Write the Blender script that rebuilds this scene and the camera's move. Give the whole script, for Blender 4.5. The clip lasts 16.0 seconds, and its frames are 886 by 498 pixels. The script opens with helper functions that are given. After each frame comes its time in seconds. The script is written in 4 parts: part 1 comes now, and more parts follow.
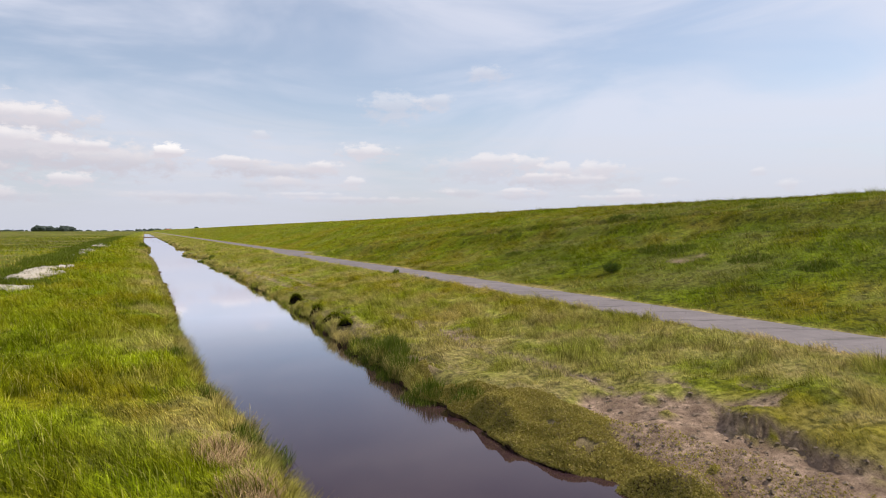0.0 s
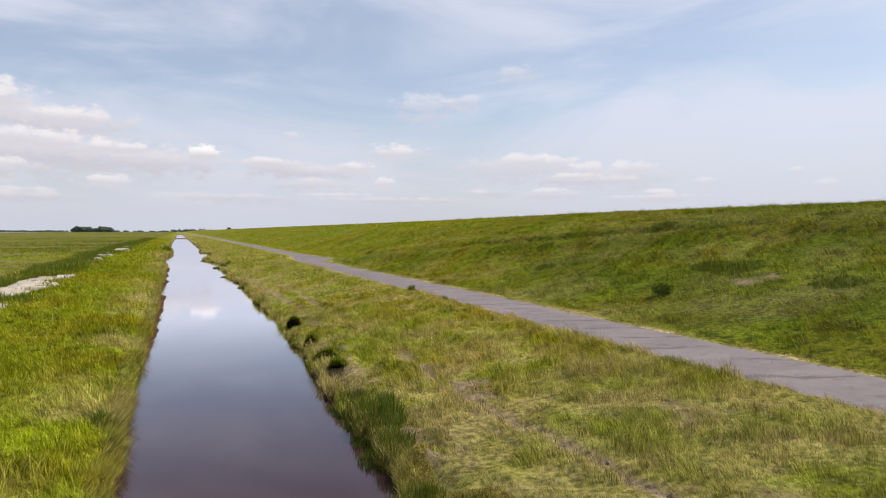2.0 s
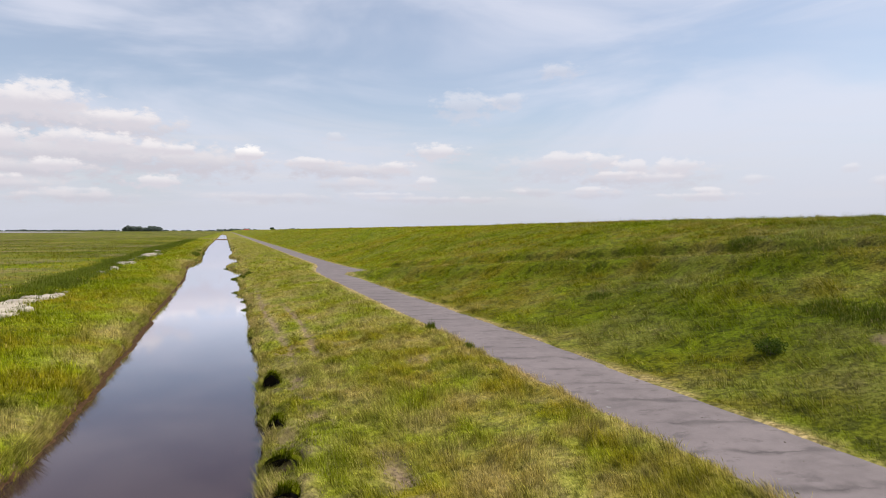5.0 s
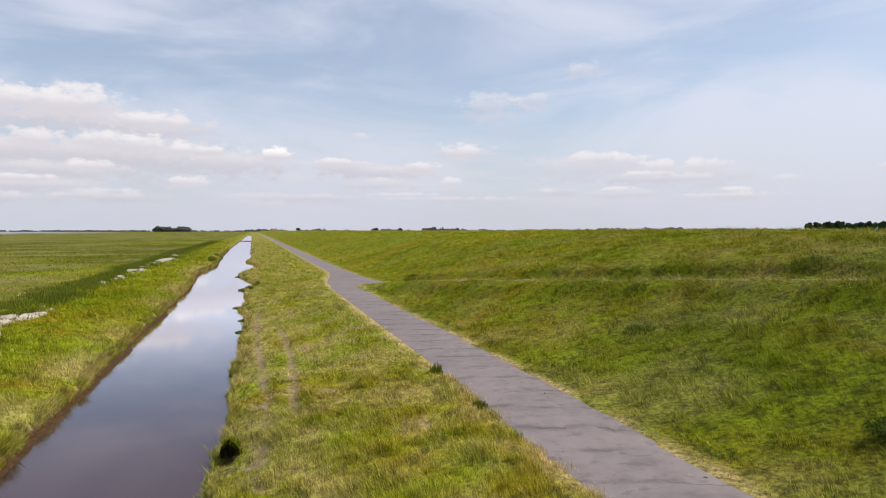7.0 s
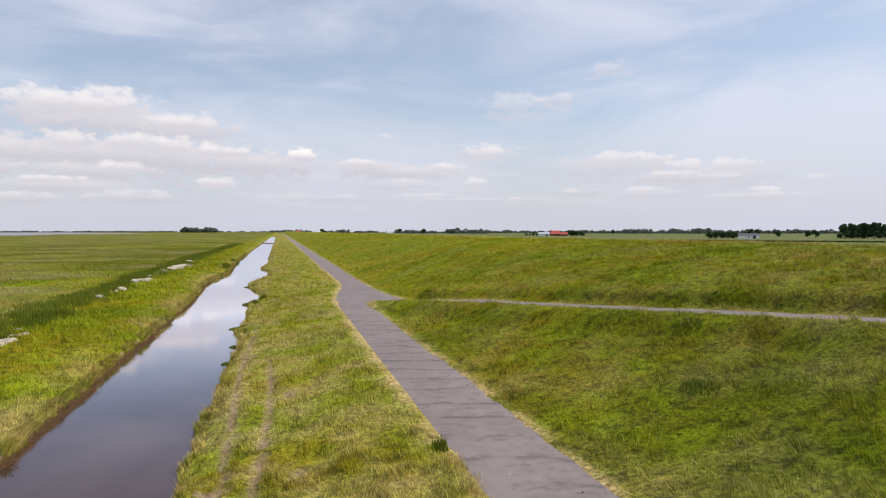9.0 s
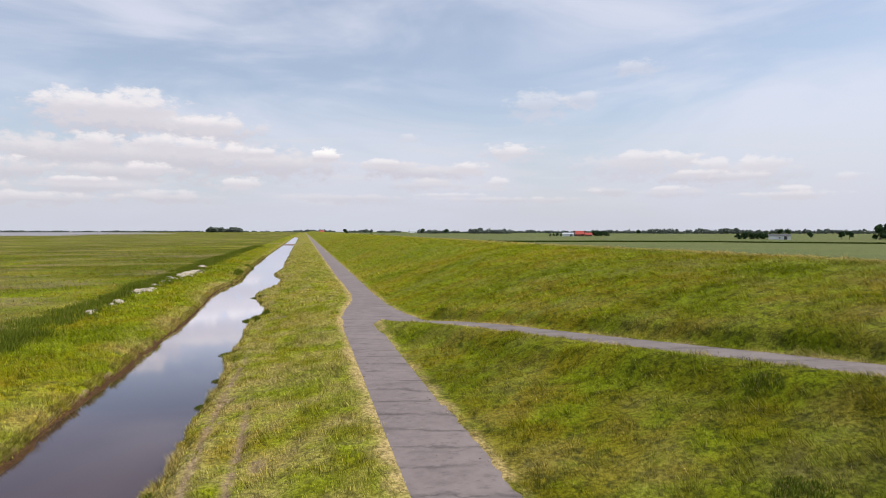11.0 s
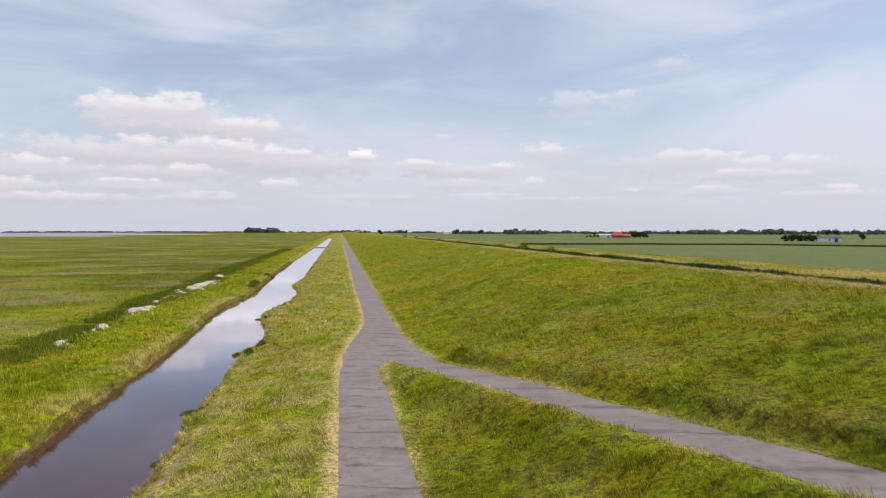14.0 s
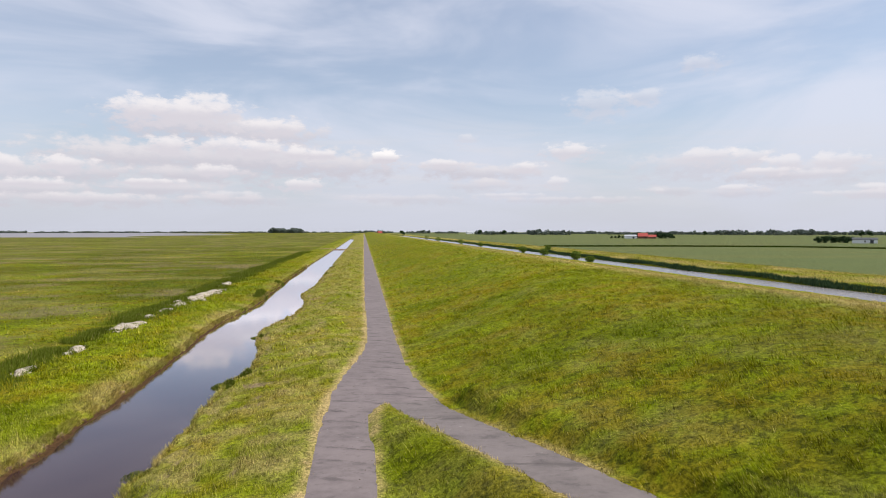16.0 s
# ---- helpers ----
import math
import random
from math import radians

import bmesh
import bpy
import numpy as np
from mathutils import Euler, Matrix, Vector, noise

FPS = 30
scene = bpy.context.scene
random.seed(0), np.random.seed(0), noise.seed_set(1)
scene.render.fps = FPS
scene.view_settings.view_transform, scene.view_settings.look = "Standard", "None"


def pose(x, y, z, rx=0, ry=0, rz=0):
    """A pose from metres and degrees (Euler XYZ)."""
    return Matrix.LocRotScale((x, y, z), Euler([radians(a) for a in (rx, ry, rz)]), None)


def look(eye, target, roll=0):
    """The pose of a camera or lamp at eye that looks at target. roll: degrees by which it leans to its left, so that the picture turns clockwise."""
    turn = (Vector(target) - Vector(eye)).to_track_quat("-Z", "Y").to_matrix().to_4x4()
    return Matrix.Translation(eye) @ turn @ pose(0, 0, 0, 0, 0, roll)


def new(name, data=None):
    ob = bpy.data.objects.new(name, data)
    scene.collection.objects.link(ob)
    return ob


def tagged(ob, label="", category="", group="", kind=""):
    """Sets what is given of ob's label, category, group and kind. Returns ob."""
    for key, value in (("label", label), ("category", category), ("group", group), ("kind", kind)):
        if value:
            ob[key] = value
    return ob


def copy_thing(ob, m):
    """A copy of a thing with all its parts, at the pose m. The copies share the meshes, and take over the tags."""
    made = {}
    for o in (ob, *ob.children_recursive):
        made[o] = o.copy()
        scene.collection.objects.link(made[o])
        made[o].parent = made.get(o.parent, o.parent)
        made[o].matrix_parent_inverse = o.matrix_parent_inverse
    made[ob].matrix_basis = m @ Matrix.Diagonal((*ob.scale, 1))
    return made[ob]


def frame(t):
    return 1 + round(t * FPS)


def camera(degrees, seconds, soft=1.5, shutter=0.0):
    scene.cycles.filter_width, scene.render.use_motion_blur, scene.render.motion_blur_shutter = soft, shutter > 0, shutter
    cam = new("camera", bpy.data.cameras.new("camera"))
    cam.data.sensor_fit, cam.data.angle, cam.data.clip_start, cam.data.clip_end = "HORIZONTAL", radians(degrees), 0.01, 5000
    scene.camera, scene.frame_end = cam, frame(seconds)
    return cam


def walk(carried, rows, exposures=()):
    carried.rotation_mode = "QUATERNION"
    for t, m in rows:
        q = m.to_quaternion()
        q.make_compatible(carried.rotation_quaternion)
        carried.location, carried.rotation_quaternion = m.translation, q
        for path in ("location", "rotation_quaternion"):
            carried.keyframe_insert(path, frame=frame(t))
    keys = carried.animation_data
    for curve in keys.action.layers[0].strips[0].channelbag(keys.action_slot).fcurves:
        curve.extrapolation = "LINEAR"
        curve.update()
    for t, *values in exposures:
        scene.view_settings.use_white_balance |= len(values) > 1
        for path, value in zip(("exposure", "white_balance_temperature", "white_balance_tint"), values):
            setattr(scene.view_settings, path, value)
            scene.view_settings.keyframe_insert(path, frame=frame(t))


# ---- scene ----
cam = camera(68.0, 16.0, soft=1.0, shutter=0.25)
# seconds, x, y, z, yaw, pitch, roll
ROWS = [
    (0.0, 0.000, 0.000, 3.913, -24.449, -1.597, 0.000),
    (0.5, 0.598, 1.020, 4.060, -23.778, -1.590, 0.000),
    (1.0, 1.198, 2.045, 4.207, -23.117, -1.581, 0.000),
    (1.5, 1.793, 3.075, 4.356, -22.468, -1.571, 0.000),
    (2.0, 2.371, 4.114, 4.503, -21.830, -1.561, 0.000),
    (2.5, 2.928, 5.161, 4.651, -21.201, -1.563, 0.000),
    (3.0, 3.467, 6.222, 4.804, -20.581, -1.573, 0.000),
    (3.5, 3.994, 7.296, 4.968, -19.974, -1.591, 0.000),
    (4.0, 4.526, 8.385, 5.151, -19.388, -1.610, 0.000),
    (6.5, 7.221, 13.927, 6.179, -16.603, -1.621, 0.000),
    (7.0, 7.737, 15.082, 6.400, -16.047, -1.612, 0.000),
    (7.5, 8.237, 16.280, 6.634, -15.502, -1.595, 0.000),
    (8.0, 8.736, 17.517, 6.875, -14.975, -1.580, -0.000),
    (8.5, 9.235, 18.797, 7.120, -14.466, -1.567, -0.000),
    (9.0, 9.724, 20.126, 7.365, -13.965, -1.563, -0.000),
    (11.5, 12.094, 27.021, 8.586, -11.446, -1.598, -0.000),
    (12.0, 12.558, 28.457, 8.832, -10.931, -1.598, -0.000),
    (12.5, 13.027, 29.943, 9.080, -10.415, -1.594, -0.000),
    (13.0, 13.509, 31.474, 9.331, -9.904, -1.589, -0.000),
    (13.5, 14.006, 33.045, 9.585, -9.399, -1.584, -0.000),
    (14.0, 14.516, 34.649, 9.840, -8.898, -1.584, -0.000),
    (14.5, 15.033, 36.280, 10.098, -8.401, -1.589, -0.000),
    (15.0, 15.554, 37.932, 10.358, -7.902, -1.597, -0.000),
    (15.5, 16.077, 39.604, 10.623, -7.400, -1.593, -0.000),
    (16.0, 16.599, 41.288, 10.892, -6.892, -1.579, -0.000),
]
walk(cam, [(t, pose(x, y, z, 90 + pitch, roll, yaw)) for t, x, y, z, yaw, pitch, roll in ROWS])

# ---- world, sun ----
SUN_AZ, SUN_EL = 98.0, 50.0          # degrees clockwise from +y, degrees up
SKY = 0.13

world = bpy.data.worlds.new("sky")
scene.world = world
world.use_nodes = True
WT = world.node_tree
WT.nodes.clear()


def wmath(op, a, b=None, c=None, clamp=False):
    n = WT.nodes.new("ShaderNodeMath")
    n.operation, n.use_clamp = op, clamp
    for i, v in enumerate((a, b, c)):
        if v is None:
            continue
        if isinstance(v, (int, float)):
            n.inputs[i].default_value = v
        else:
            WT.links.new(v, n.inputs[i])
    return n.outputs[0]


def wvec(op, a, b):
    n = WT.nodes.new("ShaderNodeVectorMath")
    n.operation = op
    for i, v in enumerate((a, b)):
        if v is None:
            continue
        if isinstance(v, tuple):
            n.inputs[i].default_value = v
        else:
            WT.links.new(v, n.inputs[i])
    return n


def wrange(v, a, b, c=0.0, d=1.0):
    n = WT.nodes.new("ShaderNodeMapRange")
    n.interpolation_type = "SMOOTHSTEP"
    WT.links.new(v, n.inputs[0])
    for i, q in enumerate((a, b, c, d)):
        n.inputs[i + 1].default_value = q
    return n.outputs[0]


def wmix(f, a, b):
    n = WT.nodes.new("ShaderNodeMix")
    n.data_type = "RGBA"
    for s, v in ((n.inputs[0], f), (n.inputs[6], a), (n.inputs[7], b)):
        if isinstance(v, (int, float, tuple)):
            s.default_value = v
        else:
            WT.links.new(v, s)
    return n.outputs[2]


def wnoise(vec, scale, detail, rough=0.55):
    n = WT.nodes.new("ShaderNodeTexNoise")
    WT.links.new(vec, n.inputs["Vector"])
    n.inputs["Scale"].default_value, n.inputs["Detail"].default_value = scale, detail
    n.inputs["Roughness"].default_value = rough
    return n


def lev(c):
    return (c[0] / SKY, c[1] / SKY, c[2] / SKY, 1.0)


def build_sky():
    sky = WT.nodes.new("ShaderNodeTexSky")
    sky.sky_type, sky.sun_disc = "NISHITA", False
    sky.sun_elevation, sky.sun_rotation = radians(SUN_EL), radians(SUN_AZ)
    sky.air_density, sky.dust_density, sky.ozone_density = 1.0, 1.2, 1.5
    co = WT.nodes.new("ShaderNodeTexCoord").outputs["Generated"]
    sep = WT.nodes.new("ShaderNodeSeparateXYZ")
    WT.links.new(co, sep.inputs[0])
    az = wmath("MULTIPLY", wmath("ARCTAN2", sep.outputs[0], sep.outputs[1]), 57.2958)
    el = wmath("MULTIPLY", wmath("ARCSINE", sep.outputs[2]), 57.2958)
    comb = WT.nodes.new("ShaderNodeCombineXYZ")
    WT.links.new(az, comb.inputs[0])
    WT.links.new(el, comb.inputs[1])
    p = comb.outputs[0]
    # thin high veil, in long streaks, and milky haze low down
    streak = wvec("MULTIPLY", p, (0.030, 0.11, 1.0)).outputs[0]
    tilt = wvec("ADD", streak, (3.1, 7.7, 0.4)).outputs[0]
    n1 = wnoise(tilt, 1.3, 5.0, 0.54)
    n1.inputs["Distortion"].default_value = 0.7
    veil = wrange(n1.outputs[0], 0.33, 0.66, 0.28, 0.80)
    base = wmix(veil, sky.outputs[0], lev(VEIL))
    low = wrange(el, -1.0, 11.5, 0.86, 0.0)
    base = wmix(low, base, lev(HAZE))
    # broken low bands
    n2 = wnoise(wvec("MULTIPLY", p, (0.085, 0.62, 1.0)).outputs[0], 1.0, 6.0, 0.58)
    band = wmath("MULTIPLY", wrange(el, 1.2, 3.0), wrange(el, 11.0, 6.0))
    band = wmath("MULTIPLY", band, wrange(az, 45.0, -5.0, 0.35, 1.0))
    base = wmix(wmath("MULTIPLY", wrange(n2.outputs[0], 0.45, 0.64), wmath("MULTIPLY", band, 0.45)), base, lev(BAND))
    # ragged edges: grey decks, lit tops that are crisp above and fade below, thin wisps
    fine = wnoise(wvec("MULTIPLY", p, (0.80, 1.5, 1.0)).outputs[0], 1.0, 6.0, 0.58)
    rag = wmath("MULTIPLY_ADD", fine.outputs[0], 2.0, -1.0)
    for group, strength, hard, top in ((DECK_WEST, 0.8, 0.2, DECK), (DECK_EAST, 0.55, 0.15, DECK), (TOPS_WEST, 0.82, 0.38, CLOUD_TOP), (TOPS_EAST, 0.62, 0.45, CLOUD_TOP),
                                       (WISPS, 0.4, 0.3, CLOUD_TOP), (HEADS, 1.0, 0.6, (1.0, 0.97, 0.97))):
        for a, e, sa, se in group:
            q = wvec("MULTIPLY", wvec("SUBTRACT", p, (a, e - 0.2 * se, 0.0)).outputs[0], (0.62 / sa, 0.53 / se, 0.0)).outputs[0]
            sp = WT.nodes.new("ShaderNodeSeparateXYZ")
            WT.links.new(q, sp.inputs[0])
            qy = wmath("MAXIMUM", sp.outputs[1], wmath("MULTIPLY", sp.outputs[1], -0.6))
            d = wmath("SQRT", wmath("ADD", wmath("MULTIPLY", sp.outputs[0], sp.outputs[0]), wmath("MULTIPLY", qy, qy)))
            m = wmath("MULTIPLY", wrange(wmath("ADD", d, rag), 0.95, hard), strength)
            lit = wrange(wmath("ADD", sp.outputs[1], wmath("MULTIPLY", rag, -0.3)), -0.5, 0.45)
            base = wmix(m, base, wmix(lit, lev(DECK_LOW if top is DECK else CLOUD_LOW), lev(top)))
    bg = WT.nodes.new("ShaderNodeBackground")
    WT.links.new(base, bg.inputs[0])
    bg.inputs[1].default_value = SKY
    out = WT.nodes.new("ShaderNodeOutputWorld")
    WT.links.new(bg.outputs[0], out.inputs[0])


VEIL, HAZE, BAND = (0.765, 0.785, 0.90), (0.625, 0.645, 0.745), (0.74, 0.72, 0.76)
CLOUD_LOW = (0.70, 0.67, 0.73)
CLOUD_TOP = (0.90, 0.865, 0.885)
DECK, DECK_LOW = (0.79, 0.76, 0.795), (0.625, 0.605, 0.67)
# clouds: bearing, height, half width, half height in degrees
DECK_WEST = [(-14.8, 9.21, 4.79, 1.08), (-10.0, 8.71, 5.51, 0.59), (-7.2, 8.36, 3.05, 0.79), (-18.5, 6.4, 5.36, 0.79), (-13.1, 6.2, 8.9, 0.79), (-7.7, 6.29, 7.02, 0.89), (-1.6, 5.86, 4.36, 0.69),
             (-26.3, 4.63, 2.09, 0.79), (-22.4, 4.74, 3.45, 0.59), (-14.4, 4.79, 4.82, 0.44), (-25.0, 3.29, 3.61, 0.44), (-16.5, 3.56, 3.83, 0.39), (-21.3, 2.55, 6.28, 0.3), (-10.9, 2.76, 3.64, 0.3),
             (10.6, 5.23, 3.93, 0.44), (7.2, 5.63, 2.22, 0.44)]
DECK_EAST = [(28.2, 5.7, 4.81, 0.74), (35.9, 4.84, 4.24, 0.64), (33.2, 4.53, 2.85, 0.35), (10.6, 4.06, 2.95, 0.3), (31.2, 3.18, 2.52, 0.25), (40.0, 2.92, 1.74, 0.3), (3.8, 2.89, 4.43, 0.25),
             (17.4, 2.75, 5.76, 0.2), (25.7, 3.44, 1.8, 0.25)]
TOPS_WEST = [(-17.5, 9.85, 2.01, 0.64), (-12.7, 10.14, 2.14, 0.79), (-15.2, 9.84, 2.6, 0.59), (-7.5, 8.81, 2.11, 0.44), (-15.6, 7.08, 1.46, 0.44), (-11.3, 7.19, 1.72, 0.49), (-8.4, 7.02, 1.86, 0.44),
             (-5.6, 6.68, 1.14, 0.3), (-3.4, 6.59, 1.15, 0.25), (-26.6, 5.1, 0.9, 0.44), (-22.8, 5.23, 1.71, 0.35), (-11.9, 5.1, 1.44, 0.3), (-5.2, 4.08, 1.71, 0.35), (14.0, 5.59, 1.17, 0.3),
             (17.8, 6.95, 1.92, 0.39), (6.9, 5.92, 1.38, 0.25), (-25.0, 3.71, 1.99, 0.25), (-16.9, 3.99, 2.12, 0.2)]
TOPS_EAST = [(28.7, 6.22, 1.83, 0.39), (31.8, 6.03, 1.0, 0.44), (34.4, 5.43, 1.11, 0.35), (37.9, 5.45, 1.47, 0.39), (33.2, 4.74, 1.46, 0.2), (16.7, 4.3, 0.67, 0.3), (31.0, 3.49, 1.26, 0.2),
             (40.0, 3.25, 1.05, 0.2)]
WISPS = [(8.9, 8.13, 0.89, 0.3), (20.2, 10.97, 2.27, 0.69), (23.8, 11.24, 1.38, 0.39), (10.6, 4.35, 1.87, 0.2), (25.0, 3.36, 0.54, 0.15), (-10.9, 3.09, 2.05, 0.2), (-21.7, 2.76, 3.51, 0.2),
         (20.2, 2.82, 0.94, 0.15), (12.6, 3.13, 2.45, 0.15), (36.3, 4.44, 1.53, 0.25), (43.7, 4.15, 1.08, 0.25), (52.3, 3.71, 0.71, 0.25), (50.1, 4.75, 0.57, 0.2), (39.6, 2.87, 2.8, 0.2),
         (28.2, 13.54, 1.38, 0.39)]
HEADS = [(1.9, 6.5, 0.95, 0.36)]
build_sky()

sun_data = bpy.data.lights.new("sun", "SUN")
sun_data.energy, sun_data.angle, sun_data.color = 5.0, radians(0.6), (1.0, 0.95, 0.86)
sun = new("sun", sun_data)
_a, _e = radians(SUN_AZ), radians(SUN_EL)
sun.matrix_world = look((0, 0, 60), Vector((0, 0, 60)) - Vector((math.sin(_a) * math.cos(_e), math.cos(_a) * math.cos(_e), math.sin(_e))))
scene.view_settings.exposure = 0.0


# ---- numbers in the plane ----
def hash01(ix, iy, seed):
    h = (ix.astype(np.int64) * 374761393 + iy.astype(np.int64) * 668265263 + seed * 1442695041) & 0xFFFFFFFF
    h = ((h ^ (h >> 13)) * 1274126177) & 0xFFFFFFFF
    h = h ^ (h >> 16)
    return (h & 0xFFFFFF) / float(0xFFFFFF)


def vnoise(x, y, size, seed=0):
    """Smooth value noise of that grain in metres, 0 to 1."""
    x, y = np.asarray(x, float) / size, np.asarray(y, float) / size
    ix, iy = np.floor(x), np.floor(y)
    fx, fy = x - ix, y - iy
    fx, fy = fx * fx * (3 - 2 * fx), fy * fy * (3 - 2 * fy)
    a, b = hash01(ix, iy, seed), hash01(ix + 1, iy, seed)
    c, d = hash01(ix, iy + 1, seed), hash01(ix + 1, iy + 1, seed)
    return (a * (1 - fx) + b * fx) * (1 - fy) + (c * (1 - fx) + d * fx) * fy


def fbm(x, y, size, seed=0, n=3):
    s, w, t = 0.0, 1.0, 0.0
    for i in range(n):
        s, t, w, size = s + w * vnoise(x, y, size, seed + i), t + w, w * 0.5, size * 0.47
    return s / t


def step(v, a, b):
    t = np.clip((v - a) / (b - a), 0, 1)
    return t * t * (3 - 2 * t)


def soft(y, ys, xs, r):
    """A line through knots with its corners rounded over r metres."""
    y = np.asarray(y, float)
    return sum(np.interp(y + k * r, ys, xs) for k in (-1, -0.5, 0, 0.5, 1)) / 5


def water_left(y):
    """The ditch's edge on the polder side."""
    base = np.interp(y, [-40, 5, 9.6, 12.3, 15.4, 19.5, 22.5, 27, 33, 39, 46, 60, 70, 78, 85, 93, 103, 112, 119, 124, 132, 143, 150, 166, 190, 250, 900],
                     [3.0, 2.3, 1.9, 1.7, 1.35, 1.2, 1.15, 1.15, 1.15, 1.2, 1.1, 0.95, 1.0, 0.85, 0.8, 0.8, 0.35, -0.15, -0.25, 0.0, 0.65, 1.0, 0.75, 0.4, -0.2, -0.4, -0.5])
    return base + 0.35 * (fbm(y, y * 0 + 3, 2.2, 11) - 0.5) + 0.16 * (vnoise(y, y * 0, 0.5, 14) - 0.5)


def water_right(y):
    """The ditch's edge on the dike side."""
    base = np.interp(y, [-40, 5, 7.5, 8.7, 10.1, 11.7, 13, 13.8, 14.8, 16.5, 18.7, 21, 25, 28, 31, 34, 38, 41, 43, 46, 50, 55, 60, 64, 68, 70, 71.5, 78, 82, 86, 89, 91.5, 96, 101,
                         106, 110, 114, 118, 126, 134, 140, 146, 152, 157, 165, 200, 215, 235, 260, 300, 850, 900],
                     [6.8, 6.6, 6.4, 6.2, 5.95, 5.95, 6.1, 5.75, 5.95, 5.95, 5.9, 6.0, 6.25, 6.35, 6.5, 6.65, 6.85, 6.65, 6.85, 6.75, 6.85, 6.95, 7.05, 7.05, 6.9, 6.3, 6.8, 7.05, 6.75, 6.75, 6.85, 7.7, 7.7, 7.35,
                      6.3, 5.65, 5.65, 6.4, 7.5, 7.9, 7.9, 7.5, 6.2, 6.15, 7.1, 7.1, 6.8, 7.3, 6.6, 6.4, 5.0, -0.4])
    return base + 0.4 * (fbm(y, y * 0 + 9, 2.6, 21) - 0.5) + 0.26 * (vnoise(y, y * 0, 0.6, 24) - 0.5)


def road_left(y):
    return soft(y, [-60, 26, 34, 70, 75, 80, 84.5, 92.5, 97, 101, 122, 167, 3000], [14.1, 14.1, 14.26, 14.34, 14.42, 14.64, 14.95, 16.2, 16.7, 16.8, 16.75, 16.72, 16.7], 2.5)


def road_right(y):
    return np.interp(y, [-60, 20, 26, 35, 47, 55, 65, 73, 76, 77.6, 78.3, 78.7, 80, 82, 84, 86, 89, 93, 101, 120, 167, 3000],
                     [17.2, 17.2, 17.2, 17.35, 17.32, 17.2, 17.08, 17.08, 17.18, 17.5, 18.0, 20.95, 20.66, 20.3, 20.07, 19.9, 19.74, 19.6, 19.5, 19.55, 19.6, 19.7])


def road_z(y):
    return np.interp(y, [-60, 70, 110, 3000], [1.17, 1.17, 1.02, 1.0])


# the track that climbs the slope: its two edges and its height
BRANCH_Y = [-40, 0, 20, 30, 38, 46, 54, 60, 66, 72, 76, 78, 84]
BRANCH_L = [45.8, 39.8, 34.1, 31.3, 29.6, 27.35, 24.8, 23.0, 21.1, 19.35, 18.45, 17.85, 17.2]
BRANCH_R = [48.2, 42.2, 36.5, 33.6, 32.0, 30.05, 27.6, 25.6, 23.85, 22.1, 21.35, 20.95, 20.1]
BRANCH_Z = [6.7, 6.1, 5.4, 4.82, 4.26, 3.71, 3.14, 2.75, 2.36, 1.78, 1.28, 1.133, 1.1]


def branch(y):
    return soft(y, BRANCH_Y, BRANCH_L, 2.0), soft(y, BRANCH_Y, BRANCH_R, 2.0), soft(y, BRANCH_Y, BRANCH_Z, 1.5)


PROFILE_X = [17.6, 20, 24, 27, 34, 40, 44, 47, 50, 54, 68, 74, 93, 94.5, 97, 105, 106.9, 108, 113, 128, 134, 300]
PROFILE_Z = [0.0, 0.40, 1.45, 2.25, 4.00, 4.90, 5.22, 5.28, 5.0, 3.9, 0.3, -0.3, -0.65, -1.0, -1.9, -1.9, -1.1, -0.5, -0.1, -0.1, -0.6, -0.7]


def slope_x(x, y):
    """x along the dike's profile, whose foot follows the road."""
    foot = road_right(y) + 0.3
    foot = np.where(foot > 19.95, 19.95, foot)
    return np.where(x < 47, 17.6 + np.maximum(x - foot, 0) * (47 - 17.6) / (47 - foot), x)


HOLLOWS = [(6.74, 25.1, 0.42), (6.62, 23.2, 0.30), (6.98, 33.7, 0.25), (6.78, 28.2, 0.22)]
BARE = [(7.65, 32.4, 0.4), (7.9, 33.4, 0.3), (23.4, 23.9, 0.45), (24.1, 23.6, 0.35)]
SHELLS = [(-7.3, 55.0, 1.35, 11.0), (-7.6, 91.0, 0.5, 1.5), (-7.6, 100.0, 0.5, 1.5), (-8.4, 113.5, 0.95, 3.0), (-8.4, 121.5, 0.5, 1.5),
          (-8.4, 128.0, 0.5, 1.5), (-8.5, 148.0, 1.5, 10.5), (-8.6, 134.5, 0.7, 2.4), (-9.4, 170.0, 0.8, 4.0)]


def belt_x(y):
    """The middle of the reed belt in the polder."""
    return np.interp(y, [40, 70, 100, 140, 200, 400], [-7.6, -8.3, -9.4, -10.0, -11.0, -11.5])


def scarp_x(x, y):
    """Where the worn turf edge stands above the mud."""
    return np.interp(y, [2, 5.5, 6.1, 6.6, 7.1, 7.55, 8.0, 8.75, 9.4, 11], [9.4, 9.0, 9.0, 9.05, 9.25, 9.2, 8.95, 9.45, 9.6, 9.4]) + 0.3 * (fbm(x, y, 0.7, 53, 4) - 0.5)


